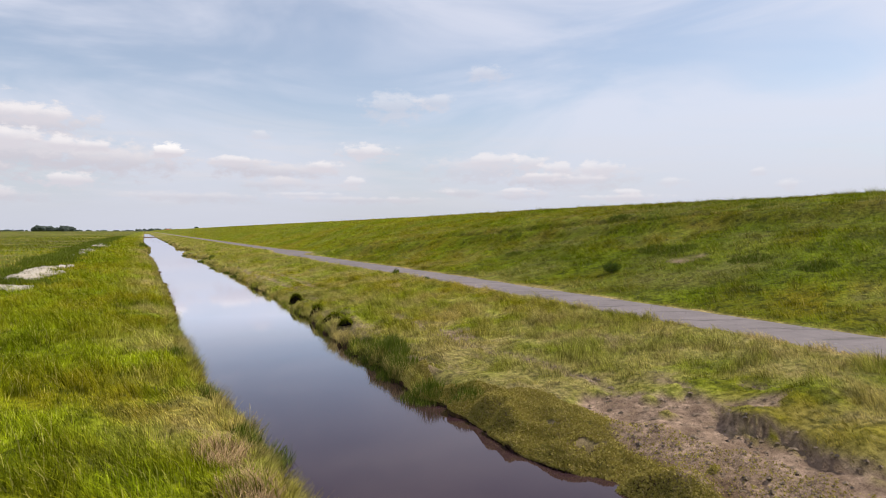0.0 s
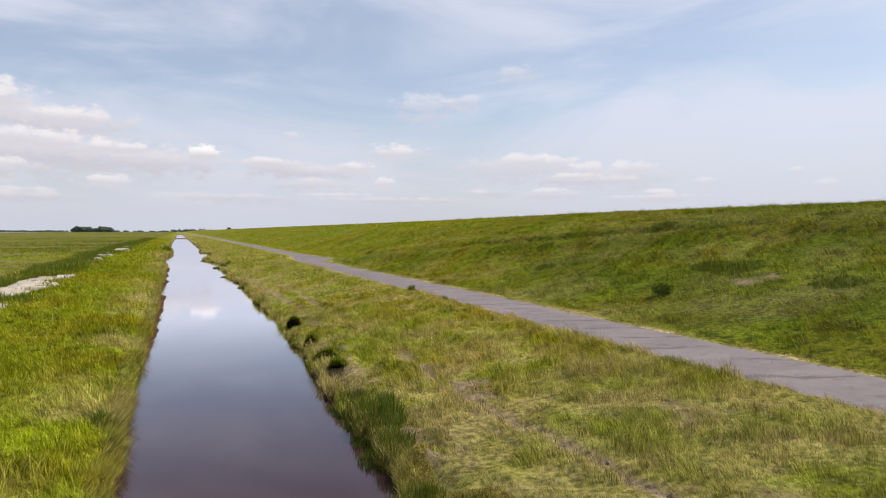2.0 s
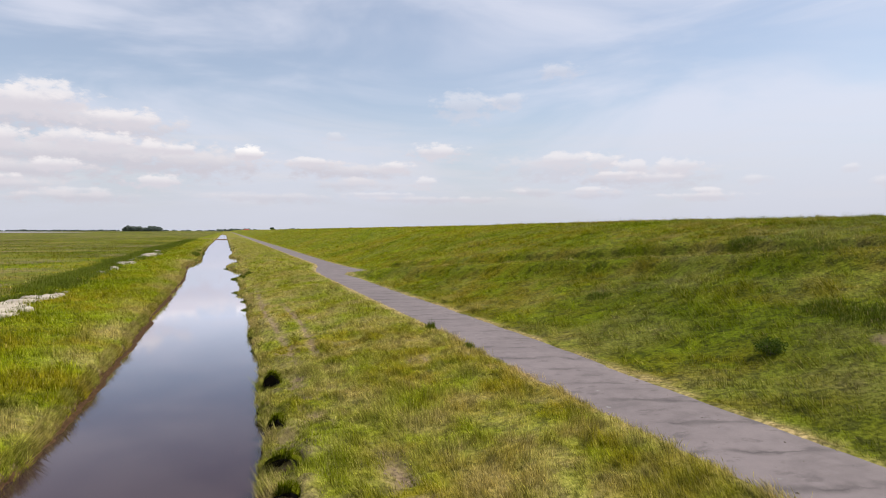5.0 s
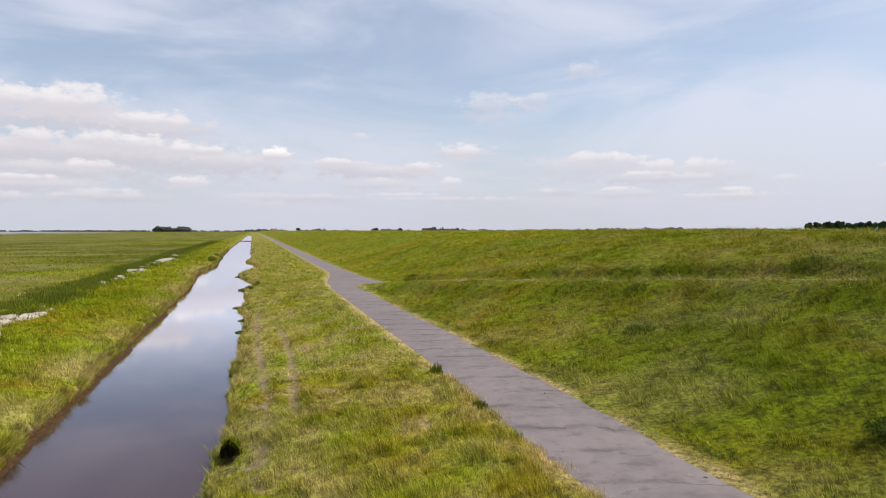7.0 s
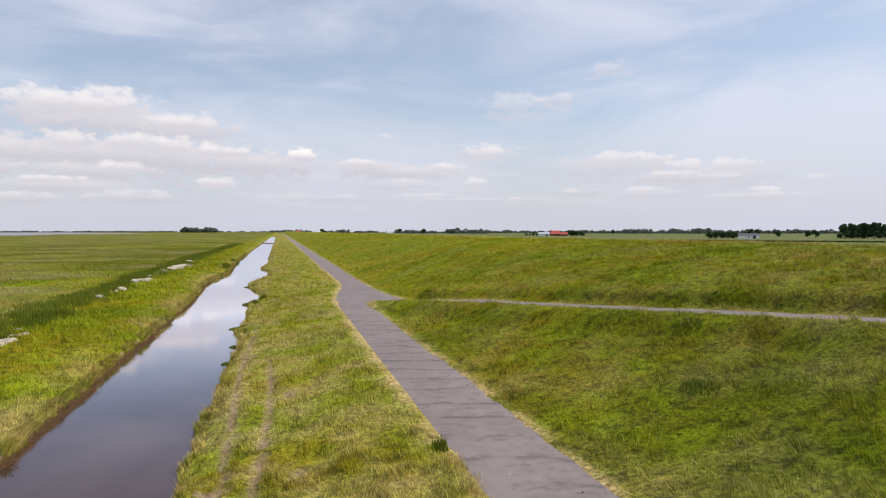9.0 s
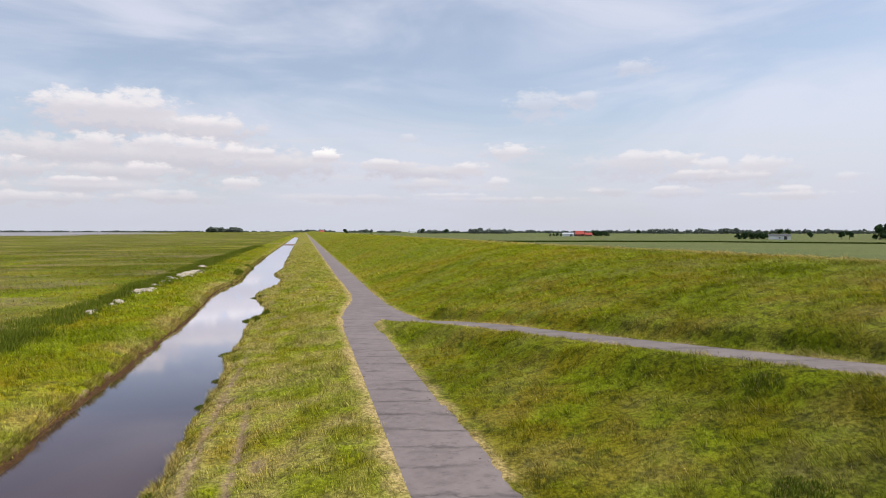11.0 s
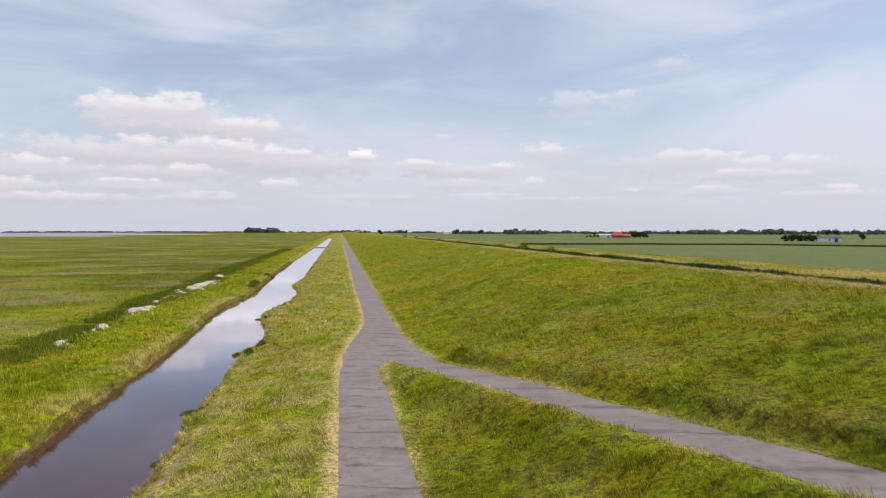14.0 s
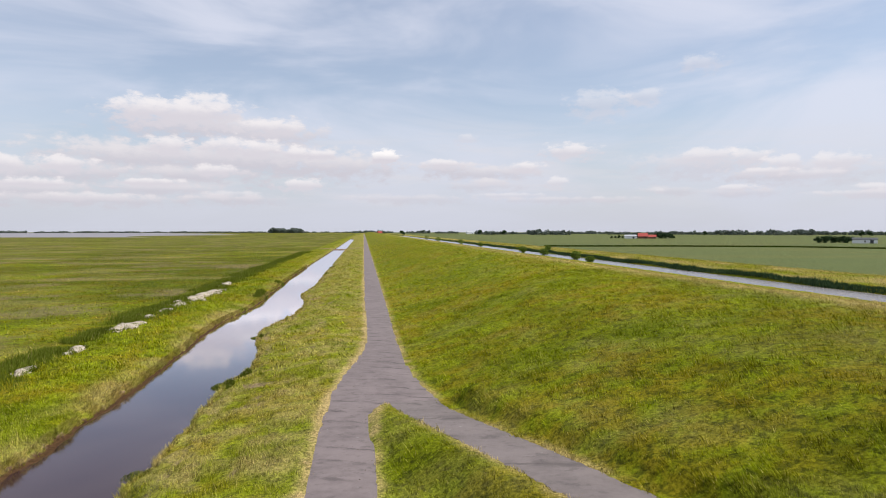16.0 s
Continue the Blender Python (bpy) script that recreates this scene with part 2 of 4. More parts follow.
def mud_mask(x, y):
    """Trodden, bare soil on the bank."""
    e = fbm(x, y, 0.8, 31, 5) - 0.5
    lo = np.interp(y, [3.0, 6.0, 6.7, 7.1, 8.0, 9.3, 10.6, 11.2], [8.4, 7.7, 7.15, 6.85, 7.2, 7.45, 7.7, 8.2]) + 0.6 * e
    hi = np.interp(y, [3.0, 5.5, 6.6, 7.1, 8.0, 8.75, 9.4, 10.5, 11.2], [9.6, 9.05, 9.1, 9.25, 9.0, 9.45, 9.55, 8.9, 8.2]) + 0.6 * (fbm(x, y, 0.6, 35, 4) - 0.5)
    patch = step(x, lo - 0.1, lo + 0.25) * (1 - step(x, hi - 0.15, hi + 0.1)) * step(fbm(x, y, 0.45, 36, 3) + 0.25 * (1 - step(x - lo, 0.5, 1.2)), 0.24, 0.40)
    trail = np.exp(-((x - 8.78 - 0.12 * np.sin(y * 0.6)) / np.interp(y, [12, 18, 21, 25], [0.16, 0.24, 0.4, 0.3])) ** 2) * step(y, 9, 12) * (1 - step(y, 23, 26)) * step(e, -0.26, -0.04)
    t2 = np.exp(-((x - 7.95 - 0.12 * np.sin(y * 0.2)) / 0.19) ** 2) * step(y, 32, 37) * (1 - step(y, 62, 75)) * step(e, -0.22, -0.02)
    t3 = np.exp(-((x - 9.15 + 0.2 * np.sin(y * 0.23)) / 0.2) ** 2) * step(y, 34, 38) * (1 - step(y, 52, 60)) * step(e, -0.22, -0.02)
    t4 = np.exp(-((x - water_right(y) - 0.9) / 0.3) ** 2) * step(y, 95, 105) * step(e, -0.05, 0.15) * 0.7
    spots = step(fbm(x, y, 2.4, 37, 4), 0.72, 0.80) * (x > 7.5) * (x < 12.5) * 0.8
    worn = 0.85 * step(fbm(x * 1.6, y, 0.9, 39, 4), 0.56, 0.66) * step(x, 9.3, 9.7) * (1 - step(x, 10.3, 11.0)) * step(y, 3, 5) * (1 - step(y, 9.5, 11.5))
    for bx, by, br in BARE:
        worn = np.maximum(worn, 0.85 * np.exp(-(((x - bx) / br) ** 2 + ((y - by) / (br * 1.6)) ** 2) ** 2) * step(e, -0.2, 0.05))
    face = 0.95 * np.exp(-((x - scarp_x(x, y)) / 0.15) ** 2) * step(y, 3.5, 4.5) * (1 - step(y, 9, 10)) * step(fbm(x, y, 0.5, 38, 3), 0.38, 0.5)
    return np.clip(np.maximum.reduce([face, patch, 0.9 * trail, 0.8 * t2, 0.8 * t3, t4, spots, worn]), 0, 1)


def height(x, y):
    x, y = np.asarray(x, float), np.asarray(y, float)
    L, R = water_left(y), water_right(y)
    zr = road_z(y)
    left = np.interp(L - x, [0, 0.07, 0.15, 0.4, 1.0, 2.5, 6, 10, 14, 30], [-0.08, 0.14, 0.26, 0.42, 0.58, 0.70, 0.76, 0.72, 0.6, 0.5])
    t = (x - R) / np.maximum(13.7 - R, 1.0)
    right = np.interp(t, [0, 0.05, 0.18, 0.4, 0.75, 1], [-0.04, 0.20, 0.40, 0.62, 1.0, 1.16])
    steep = np.interp(x - R, [0, 0.10, 0.3, 0.75, 1.3, 3.2, 5.6, 7.4], [-0.04, 0.12, 0.2, 0.4, 0.5, 0.68, 1.0, 1.16])
    cut = step(y, 13.5, 17) * (1 - step(y, 60, 90)) * (1 - step(x - R, 2, 5))
    right = right * (1 - cut) + np.minimum(steep, 1.16) * cut
    right = np.where(x > 13.7, zr - 0.01, right)
    dike = zr + np.interp(slope_x(x, y), PROFILE_X, PROFILE_Z)
    mid = (x - L) / np.maximum(R - L, 0.05)
    bed = -0.05 - 0.7 * np.sin(np.clip(mid, 0, 1) * math.pi) ** 0.6
    toe = step(y, 22, 42) * (0.18 + 0.42 * vnoise(y, y * 0, 4.0, 17)) + 0.001
    bed = np.where(x - L < toe, 0.035 - 0.05 * (x - L) / toe, bed)
    z = np.where(x <= L, left, np.where(x < R, bed, np.where(x < 17.6, right, dike)))
    z = np.where((x > 13.7) & (x < road_right(y) + 0.3), zr - 0.01, z)
    z = np.where((x > road_left(y) + 0.5) & (x < road_right(y) - 0.5), zr - 0.06, z)
    z = z + 0.045 * (((x > 13.7) & (x < road_left(y))) | ((x > road_right(y)) & (x < road_right(y) + 0.3)))
    near = (np.abs(x - 20) < 75) & (y < 900)
    wet = (x > L) & (x < R)
    on_road = step(x, road_left(y) - 0.5, road_left(y)) * (1 - step(x, road_right(y), road_right(y) + 0.5))
    bump = np.where(x > 17, 0.20, 0.32) * (fbm(x, y, 0.9, 41, 3) - 0.5) + np.where(x > 17, 0.09, 0.28) * (fbm(x, y, 5.5, 45, 2) - 0.5)
    bank = np.exp(-((x - R - 0.55) / 0.5) ** 2) * 0.75 * (fbm(x, y, 0.9, 49, 2) - 0.5)
    z = z + np.where(near & ~wet, (bump * 0.8 + bank) * (1 - on_road), 0)
    # level bench for the branch track
    bl, br, bz = branch(y)
    bench = np.minimum(step(x - bl, -2.8, -0.4), step(br - x, -1.4, -0.5)) * (y < 84) * (x > road_right(y) - 0.2)
    z = z * (1 - bench) + (bz + 0.03 - 0.11 * step(np.minimum(x - bl, br - x), -0.05, 0.3)) * bench
    # turf humps over the hollows, and the earth dam across the ditch
    for hx, hy, hr in HOLLOWS:
        z = z + np.where(wet, 0, 0.6 * hr * np.exp(-((y - hy - hr) / (hr * 2.0)) ** 2) * np.exp(-((x - hx - 1.5 * hr) / (hr * 0.9)) ** 2))
        pit = np.exp(-(((x - hx + 0.2 * hr) / (1.05 * hr)) ** 2 + ((y - hy + 0.4 * hr) / (1.1 * hr)) ** 2) ** 3) * ~wet
        z = z * (1 - pit) + 0.02 * pit
    dam = np.exp(-((y - 425) / 7.0) ** 4) * (x > -6) * (x < 15)
    z = np.maximum(z, 0.32 * dam - 0.1 * (1 - dam)) * (dam > 0.05) + z * (dam <= 0.05)
    # worn scarp beside the mud, and its rough floor
    m = mud_mask(x, y)
    sx = scarp_x(x, y)
    scarp = step(x, sx - 0.02, sx + 0.05) * (1 - step(x, 10.5, 13)) * step(y, 2.5, 4) * (1 - step(y, 9.5, 11))
    z = z + (0.05 + 0.24 * np.exp(-((y - 7.9) / 0.55) ** 2) + 0.12 * np.exp(-((y - 6.2) / 0.5) ** 2)) * scarp * (0.4 + 1.1 * fbm(x, y, 0.8, 59, 3)) - np.where(wet, 0, m * (0.09 + 0.16 * (fbm(x, y, 0.4, 57, 3) - 0.5)))
    return z


def zones(x, y):
    """Bare soil, dry straw, crop field, rich growth with painted slope shade: 0 to 1 each."""
    L, R = water_left(y), water_right(y)
    mud = mud_mask(x, y)
    for hx, hy, hr in HOLLOWS:
        mud = np.maximum(mud, np.exp(-(((x - hx) / hr) ** 2 + ((y - hy) / hr) ** 2) ** 3))
    mud = np.maximum(mud, ((x > L - 0.12) & (x < R + 0.08)) * 1.0)
    mud = np.maximum(mud, 0.9 * np.exp(-((y - 425) / 8.0) ** 4) * (x > -8) * (x < 17))
    shore = (x > R) * (1 - step(x - R, 0.5, 2.2)) * (1 - 0.45 * step(y, 14, 40))
    mud = np.maximum(mud, (0.75 - 0.5 * step(y, 24, 36)) * shore * step(fbm(x, y, 0.7, 33, 3), 0.30, 0.60))
    e = fbm(x, y, 1.6, 61, 3) - 0.5
    dl, dr = road_left(y) - x, x - road_right(y)
    straw = np.clip(0.55 + 0.4 * step(y, 25, 55) + 1.4 * e, 0.1, 1) * np.exp(-(np.maximum(dl, 0) / (0.36 + 0.12 * step(y, 25, 70) + 0.8 * np.maximum(e, -0.3))) ** 2) * (dl > -0.5) * (dr < 0)
    straw = np.maximum(straw, np.clip(0.55 + 2.2 * (fbm(x, y, 1.1, 63, 3) - 0.5), 0.1, 0.9) * np.exp(-(np.maximum(dr, 0) / 0.34) ** 2) * (dr > -0.6) * (dl < 0))
    bl, br, _ = branch(y)
    off = np.maximum(bl - x, x - br)
    straw = np.maximum(straw, np.clip(0.4 + 1.8 * e, 0, 0.7) * np.exp(-(np.maximum(off, 0) / 0.35) ** 2) * (off > -0.5) * (y < 80))
    edge = np.exp(-((L - x - 0.8) / 1.2) ** 2) * (x < L) * np.clip(0.18 + 1.4 * (fbm(x, y, 3.0, 59, 3) - 0.5), 0, 0.5)
    mid = ((x > R) & (dl > 0)) * np.clip(0.23 + 0.08 * (y < 20) + 1.1 * (fbm(x, y, 1.3, 60, 4) - 0.5), 0.03, 0.5)
    slope = (dr > 0) * (x < 60) * np.clip(0.05 - 0.05 * step(y, 45, 85) + 0.45 * (fbm(x, y, 2.6, 62, 4) - 0.5), 0, 0.25)
    polder = (x < -10) * np.clip(0.02 + 0.9 * (fbm(x * 0.5, y, 9, 67, 5) - 0.5), 0, 0.5)
    mud = np.maximum(mud, (x < -13) * 0.4 * step(fbm(x * 0.7, y, 8, 68, 5), 0.54, 0.70))
    crest = np.exp(-((x - 48) / 2.5) ** 2) * 0.7
    far_bank = step(x, 108.4, 110.5) * (1 - step(x, 131, 138)) * np.clip(0.36 + 1.6 * (fbm(x, y * 0.35, 5, 65, 4) - 0.5), 0.05, 0.8)
    straw = np.maximum.reduce([straw, edge, mid, slope, polder, crest, far_bank])
    field = step(x, 134, 139)
    reed = np.exp(-((x - belt_x(y)) / 1.4) ** 2) * (y > 40) * np.clip(0.8 + 1.3 * e, 0, 1)
    pasture = (x < -10) * np.clip(0.95 + 2.8 * (fbm(x * 0.7, y, 14, 69, 5) - 0.5), 0.2, 1.0)
    # turf tone, plus backlit shade and lens fall-off painted into the nearer slope
    turf_shade = (dr > -0.5) * (x < 60) * np.clip(np.interp(y - 0.8 * (x - 20), [0, 25, 60, 92], [1.0, 0.68, 0.36, 0.0]) - 0.9 * (fbm(x, y, 2.2, 64, 4) - 0.5) + 0.6 * (fbm(x, y, 14, 70, 2) - 0.5), 0.0, 1.0)
    canal_edge = step(x, 104, 105.5) * (1 - step(x, 108.4, 109.4))
    salt = (x > R) * (1 - step(x - R, 1.2, 2.8)) * (1 - step(y, 13, 22))
    straw = np.maximum(straw, 0.2 * salt)
    low_bank = (x > R + 1) * (dl > 0) * np.clip(0.5 * (1 - step(y, 9, 22)) - 0.5 * e, 0, 0.6)
    lush_shade = np.maximum.reduce([0.8 * salt, low_bank, canal_edge, pasture, turf_shade, reed, (x < L - 0.4) * (x > -8) * np.clip(0.1 + 2.0 * (fbm(x, y, 3.2, 66, 4) - 0.5), 0, 0.6)])
    return np.stack([mud, np.clip(straw, 0, 1), field, np.clip(lush_shade, 0, 1)], -1)


# ---- materials ----
def material(name):
    m = bpy.data.materials.new(name)
    m.use_nodes = True
    m.node_tree.nodes.clear()
    return m, m.node_tree


class Nodes:
    """Short ways to add nodes to a tree."""

    def __init__(self, tree):
        self.t = tree

    def add(self, kind):
        return self.t.nodes.new(kind)

    def put(self, socket, v):
        if isinstance(v, (int, float, tuple)):
            socket.default_value = v
        elif v is not None:
            self.t.links.new(v, socket)

    def noise(self, scale, detail=3.0, rough=0.55, vec=None, stretch=None, distort=0.0):
        n = self.add("ShaderNodeTexNoise")
        if vec is None:
            vec = self.add("ShaderNodeTexCoord").outputs["Object"]
        if stretch:
            k = self.add("ShaderNodeVectorMath")
            k.operation = "MULTIPLY"
            self.put(k.inputs[0], vec)
            k.inputs[1].default_value = stretch
            vec = k.outputs[0]
        self.put(n.inputs["Vector"], vec)
        n.inputs["Scale"].default_value, n.inputs["Detail"].default_value = scale, detail
        n.inputs["Roughness"].default_value, n.inputs["Distortion"].default_value = rough, distort
        return n.outputs["Fac"]

    def ramp(self, v, a, b, c=0.0, d=1.0):
        n = self.add("ShaderNodeMapRange")
        n.interpolation_type = "SMOOTHSTEP"
        for s, q in zip(n.inputs, (v, a, b, c, d)):
            self.put(s, q)
        return n.outputs[0]

    def math(self, op, a, b=None, clamp=False):
        n = self.add("ShaderNodeMath")
        n.operation, n.use_clamp = op, clamp
        self.put(n.inputs[0], a)
        self.put(n.inputs[1], b)
        return n.outputs[0]

    def mix(self, f, a, b):
        n = self.add("ShaderNodeMix")
        n.data_type = "RGBA"
        self.put(n.inputs[0], f)
        self.put(n.inputs[6], a if not isinstance(a, tuple) else (*a, 1.0))
        self.put(n.inputs[7], b if not isinstance(b, tuple) else (*b, 1.0))
        return n.outputs[2]

    def tint(self, f, a, b):
        n = self.add("ShaderNodeMix")
        n.data_type, n.blend_type = "RGBA", "MULTIPLY"
        self.put(n.inputs[0], f)
        self.put(n.inputs[6], a)
        self.put(n.inputs[7], (*b, 1.0))
        return n.outputs[2]

    def bump(self, v, strength, distance):
        n = self.add("ShaderNodeBump")
        n.inputs["Strength"].default_value, n.inputs["Distance"].default_value = strength, distance
        self.put(n.inputs["Height"], v)
        return n.outputs[0]

    def surface(self, color, rough, spec=0.3, normal=None, metal=0.0):
        n = self.add("ShaderNodeBsdfPrincipled")
        self.put(n.inputs["Base Color"], color if not isinstance(color, tuple) else (*color, 1.0))
        self.put(n.inputs["Roughness"], rough)
        n.inputs["Specular IOR Level"].default_value, n.inputs["Metallic"].default_value = spec, metal
        self.put(n.inputs["Normal"], normal)
        return n

    def out(self, shader):
        o = self.add("ShaderNodeOutputMaterial")
        self.t.links.new(shader, o.inputs[0])


GREEN, OLIVE, FRESH, DEEP = (0.150, 0.182, 0.004), (0.238, 0.194, 0.009), (0.220, 0.262, 0.007), (0.048, 0.058, 0.003)
STRAW, SOIL, CROP, LUSH_SHADE = (0.385, 0.290, 0.130), (0.30, 0.20, 0.14), (0.104, 0.128, 0.046), (0.49, 0.53, 0.38)


def grass_material(name, leaf):
    m, t = material(name)
    k = Nodes(t)
    big, mid, small = k.noise(0.11, 3.0), k.noise(0.55, 4.0, 0.6), k.noise(7.0, 4.0, 0.65)
    c = k.mix(k.ramp(big, 0.34, 0.66), GREEN, OLIVE)
    c = k.mix(k.ramp(mid, 0.42, 0.66, 0.0, 0.9), c, FRESH)
    c = k.mix(k.ramp(k.noise(2.1, 6.0, 0.68), 0.47, 0.62, 0.0, 0.75), c, DEEP)
    at = k.add("ShaderNodeAttribute")
    at.attribute_name = "zone"
    sp = k.add("ShaderNodeSeparateColor")
    t.links.new(at.outputs["Color"], sp.inputs[0])
    c = k.mix(sp.outputs[2], c, k.mix(k.ramp(k.noise(0.03, 3.0, 0.5, None, (0.3, 1.0, 1.0)), 0.35, 0.65), CROP, (0.125, 0.135, 0.045)))
    c = k.tint(at.outputs["Alpha"], c, LUSH_SHADE)
    grain = k.ramp(small, 0.25, 0.75, -0.3, 0.3)
    dry = k.math("MULTIPLY", sp.outputs[1], k.math("ADD", 1.0, grain), True)
    c = k.mix(dry, c, STRAW)
    if leaf:
        rnd = k.add("ShaderNodeNewGeometry").outputs["Random Per Island"]
        c = k.mix(k.ramp(rnd, 0.86, 0.98, 0.0, 0.35), c, STRAW)
        hs = k.add("ShaderNodeHueSaturation")
        k.put(hs.inputs["Value"], k.math("MULTIPLY", k.ramp(rnd, 0.0, 0.9, 0.6, 2.05), k.ramp(k.noise(4.6, 3.0, 0.6), 0.34, 0.66, 0.62, 1.32)))
        k.put(hs.inputs["Color"], c)
        c = hs.outputs[0]
        s = k.surface(c, 1.0, 0.02)
        tr = k.add("ShaderNodeBsdfTranslucent")
        k.put(tr.inputs[0], c)
        mx = k.add("ShaderNodeMixShader")
        mx.inputs[0].default_value = 0.38
        t.links.new(s.outputs[0], mx.inputs[1])
        t.links.new(tr.outputs[0], mx.inputs[2])
        k.out(mx.outputs[0])
        return m
    soil = k.mix(k.ramp(small, 0.3, 0.7), SOIL, (0.125, 0.085, 0.055))
    wetn = k.noise(1.7, 4.0, 0.6)
    soil = k.mix(k.ramp(wetn, 0.35, 0.7), soil, (0.33, 0.23, 0.165))
    pos = k.add("ShaderNodeSeparateXYZ")
    t.links.new(k.add("ShaderNodeTexCoord").outputs["Object"], pos.inputs[0])
    soak = k.math("ADD", pos.outputs[2], k.math("MULTIPLY", wetn, 0.25))
    soil = k.mix(k.ramp(soak, 0.20, 0.46), (0.075, 0.042, 0.020), soil)
    c = k.mix(sp.outputs[0], c, soil)
    hs = k.add("ShaderNodeHueSaturation")
    k.put(hs.inputs["Value"], k.ramp(small, 0.28, 0.72, 0.38, 1.32))
    k.put(hs.inputs["Color"], c)
    s = k.surface(hs.outputs[0], 0.95, 0.06, k.bump(k.noise(14.0, 5.0, 0.7), 0.8, 0.05))
    k.out(s.outputs[0])
    return m


def water_material(name, body, gain, rough):
    m, t = material(name)
    k = Nodes(t)
    w = k.noise(1.6, 3.0, 0.55, None, (1.0, 0.5, 1.0))
    fine = k.noise(9.0, 2.0, 0.5)
    h = k.math("ADD", w, k.math("MULTIPLY", fine, 0.18))
    c = k.mix(k.noise(0.25, 3.0), body, tuple(v * 1.35 for v in body))
    nrm = k.bump(h, 0.02, 0.05)
    body_s = k.add("ShaderNodeBsdfDiffuse")
    k.put(body_s.inputs[0], c)
    gloss = k.add("ShaderNodeBsdfGlossy")
    gloss.inputs["Roughness"].default_value = rough
    gloss.inputs["Color"].default_value = (0.95, 0.945, 1.0, 1.0)
    k.put(gloss.inputs["Normal"], nrm)
    fr = k.add("ShaderNodeFresnel")
    fr.inputs[0].default_value = 1.36
    mx = k.add("ShaderNodeMixShader")
    k.put(mx.inputs[0], k.math("MULTIPLY", k.math("POWER", fr.outputs[0], 1.6), gain, True))
    t.links.new(body_s.outputs[0], mx.inputs[1])
    t.links.new(gloss.outputs[0], mx.inputs[2])
    k.out(mx.outputs[0])
    return m


def road_material(name, tint, joint):
    """Old grey slabs with dark ragged joints across, patches and a paler worn track."""
    m, t = material(name)
    k = Nodes(t)
    co = k.add("ShaderNodeTexCoord").outputs["Object"]
    sp = k.add("ShaderNodeSeparateXYZ")
    t.links.new(co, sp.inputs[0])
    wob = k.noise(0.55, 4.0, 0.6)
    along = k.math("ADD", k.math("ADD", sp.outputs[1], k.math("MULTIPLY", sp.outputs[0], 0.28)), k.math("MULTIPLY", wob, 1.6))
    saw = k.math("ABSOLUTE", k.math("SUBTRACT", k.math("FRACT", k.math("DIVIDE", along, joint)), 0.5))
    patchy = k.ramp(k.noise(0.55, 4.0, 0.65), 0.47, 0.58)
    line = k.math("MULTIPLY", k.ramp(saw, 0.470, 0.495), patchy)
    grime = k.ramp(k.noise(0.8, 5.0, 0.6, None, (0.5, 1.6, 1.0)), 0.5, 0.78, 0.0, 0.55)
    dark, pale = tuple(v * 0.55 for v in tint), tuple(min(1.0, v * 1.28) for v in tint)
    c = k.mix(k.ramp(k.noise(2.2, 6.0, 0.7), 0.3, 0.75), tint, pale)
    c = k.mix(grime, c, dark)
    c = k.mix(k.ramp(k.noise(0.45, 5.0, 0.65), 0.45, 0.62, 0.0, 0.45), c, tuple(min(1.0, v * 1.5) for v in tint))
    c = k.mix(k.ramp(k.noise(1.4, 5.0, 0.7, None, (1.0, 1.5, 1.0)), 0.55, 0.66, 0.0, 0.5), c, dark)
    smudge = k.math("MULTIPLY", k.ramp(saw, 0.36, 0.49), k.ramp(k.noise(0.7, 4.0, 0.6), 0.40, 0.60))
    c = k.mix(k.math("MULTIPLY", smudge, 0.75), c, dark)
    c = k.mix(k.math("MULTIPLY", line, 0.6), c, tuple(v * 0.32 for v in tint))
    c = k.mix(k.ramp(k.noise(30.0, 3.0, 0.7), 0.62, 0.75, 0.0, 0.5), c, pale)
    c = k.mix(k.ramp(k.noise(3.4, 2.0, 0.5), 0.73, 0.77, 0.0, 0.7), c, (0.26, 0.25, 0.24))
    s = k.surface(c, 0.82, 0.3, k.bump(k.noise(45.0, 4.0, 0.7), 0.5, 0.01))
    k.out(s.outputs[0])
    return m


def plain_material(name, a, b, scale, rough=0.8, bump=0.4, dist=0.02, spec=0.3):
    m, t = material(name)
    k = Nodes(t)
    c = k.mix(k.ramp(k.noise(scale, 5.0, 0.65), 0.3, 0.7), a, b)
    c = k.mix(k.ramp(k.noise(scale * 6, 3.0, 0.6), 0.35, 0.75, 0.0, 0.4), c, tuple(v * 0.7 for v in a))
    s = k.surface(c, rough, spec, k.bump(k.noise(scale * 5, 4.0, 0.6), bump, dist))
    k.out(s.outputs[0])
    return m


def leaf_material(name, a, b, straw=0.0):
    m, t = material(name)
    k = Nodes(t)
    rnd = k.add("ShaderNodeNewGeometry").outputs["Random Per Island"]
    c = k.mix(k.ramp(rnd, 0.0, 1.0), a, b)
    c = k.mix(k.ramp(rnd, 1.0 - straw, 1.0, 0.0, 0.8 if straw else 0.0), c, STRAW)
    c = k.mix(k.ramp(k.noise(0.7, 3.0), 0.35, 0.7, 0.0, 0.5), c, tuple(0.5 * (p + q) * 1.25 for p, q in zip(a, b)))
    s = k.surface(c, 0.8, 0.06)
    tr = k.add("ShaderNodeBsdfTranslucent")
    k.put(tr.inputs[0], c)
    mx = k.add("ShaderNodeMixShader")
    mx.inputs[0].default_value = 0.25
    t.links.new(s.outputs[0], mx.inputs[1])
    t.links.new(tr.outputs[0], mx.inputs[2])
    k.out(mx.outputs[0])
    return m


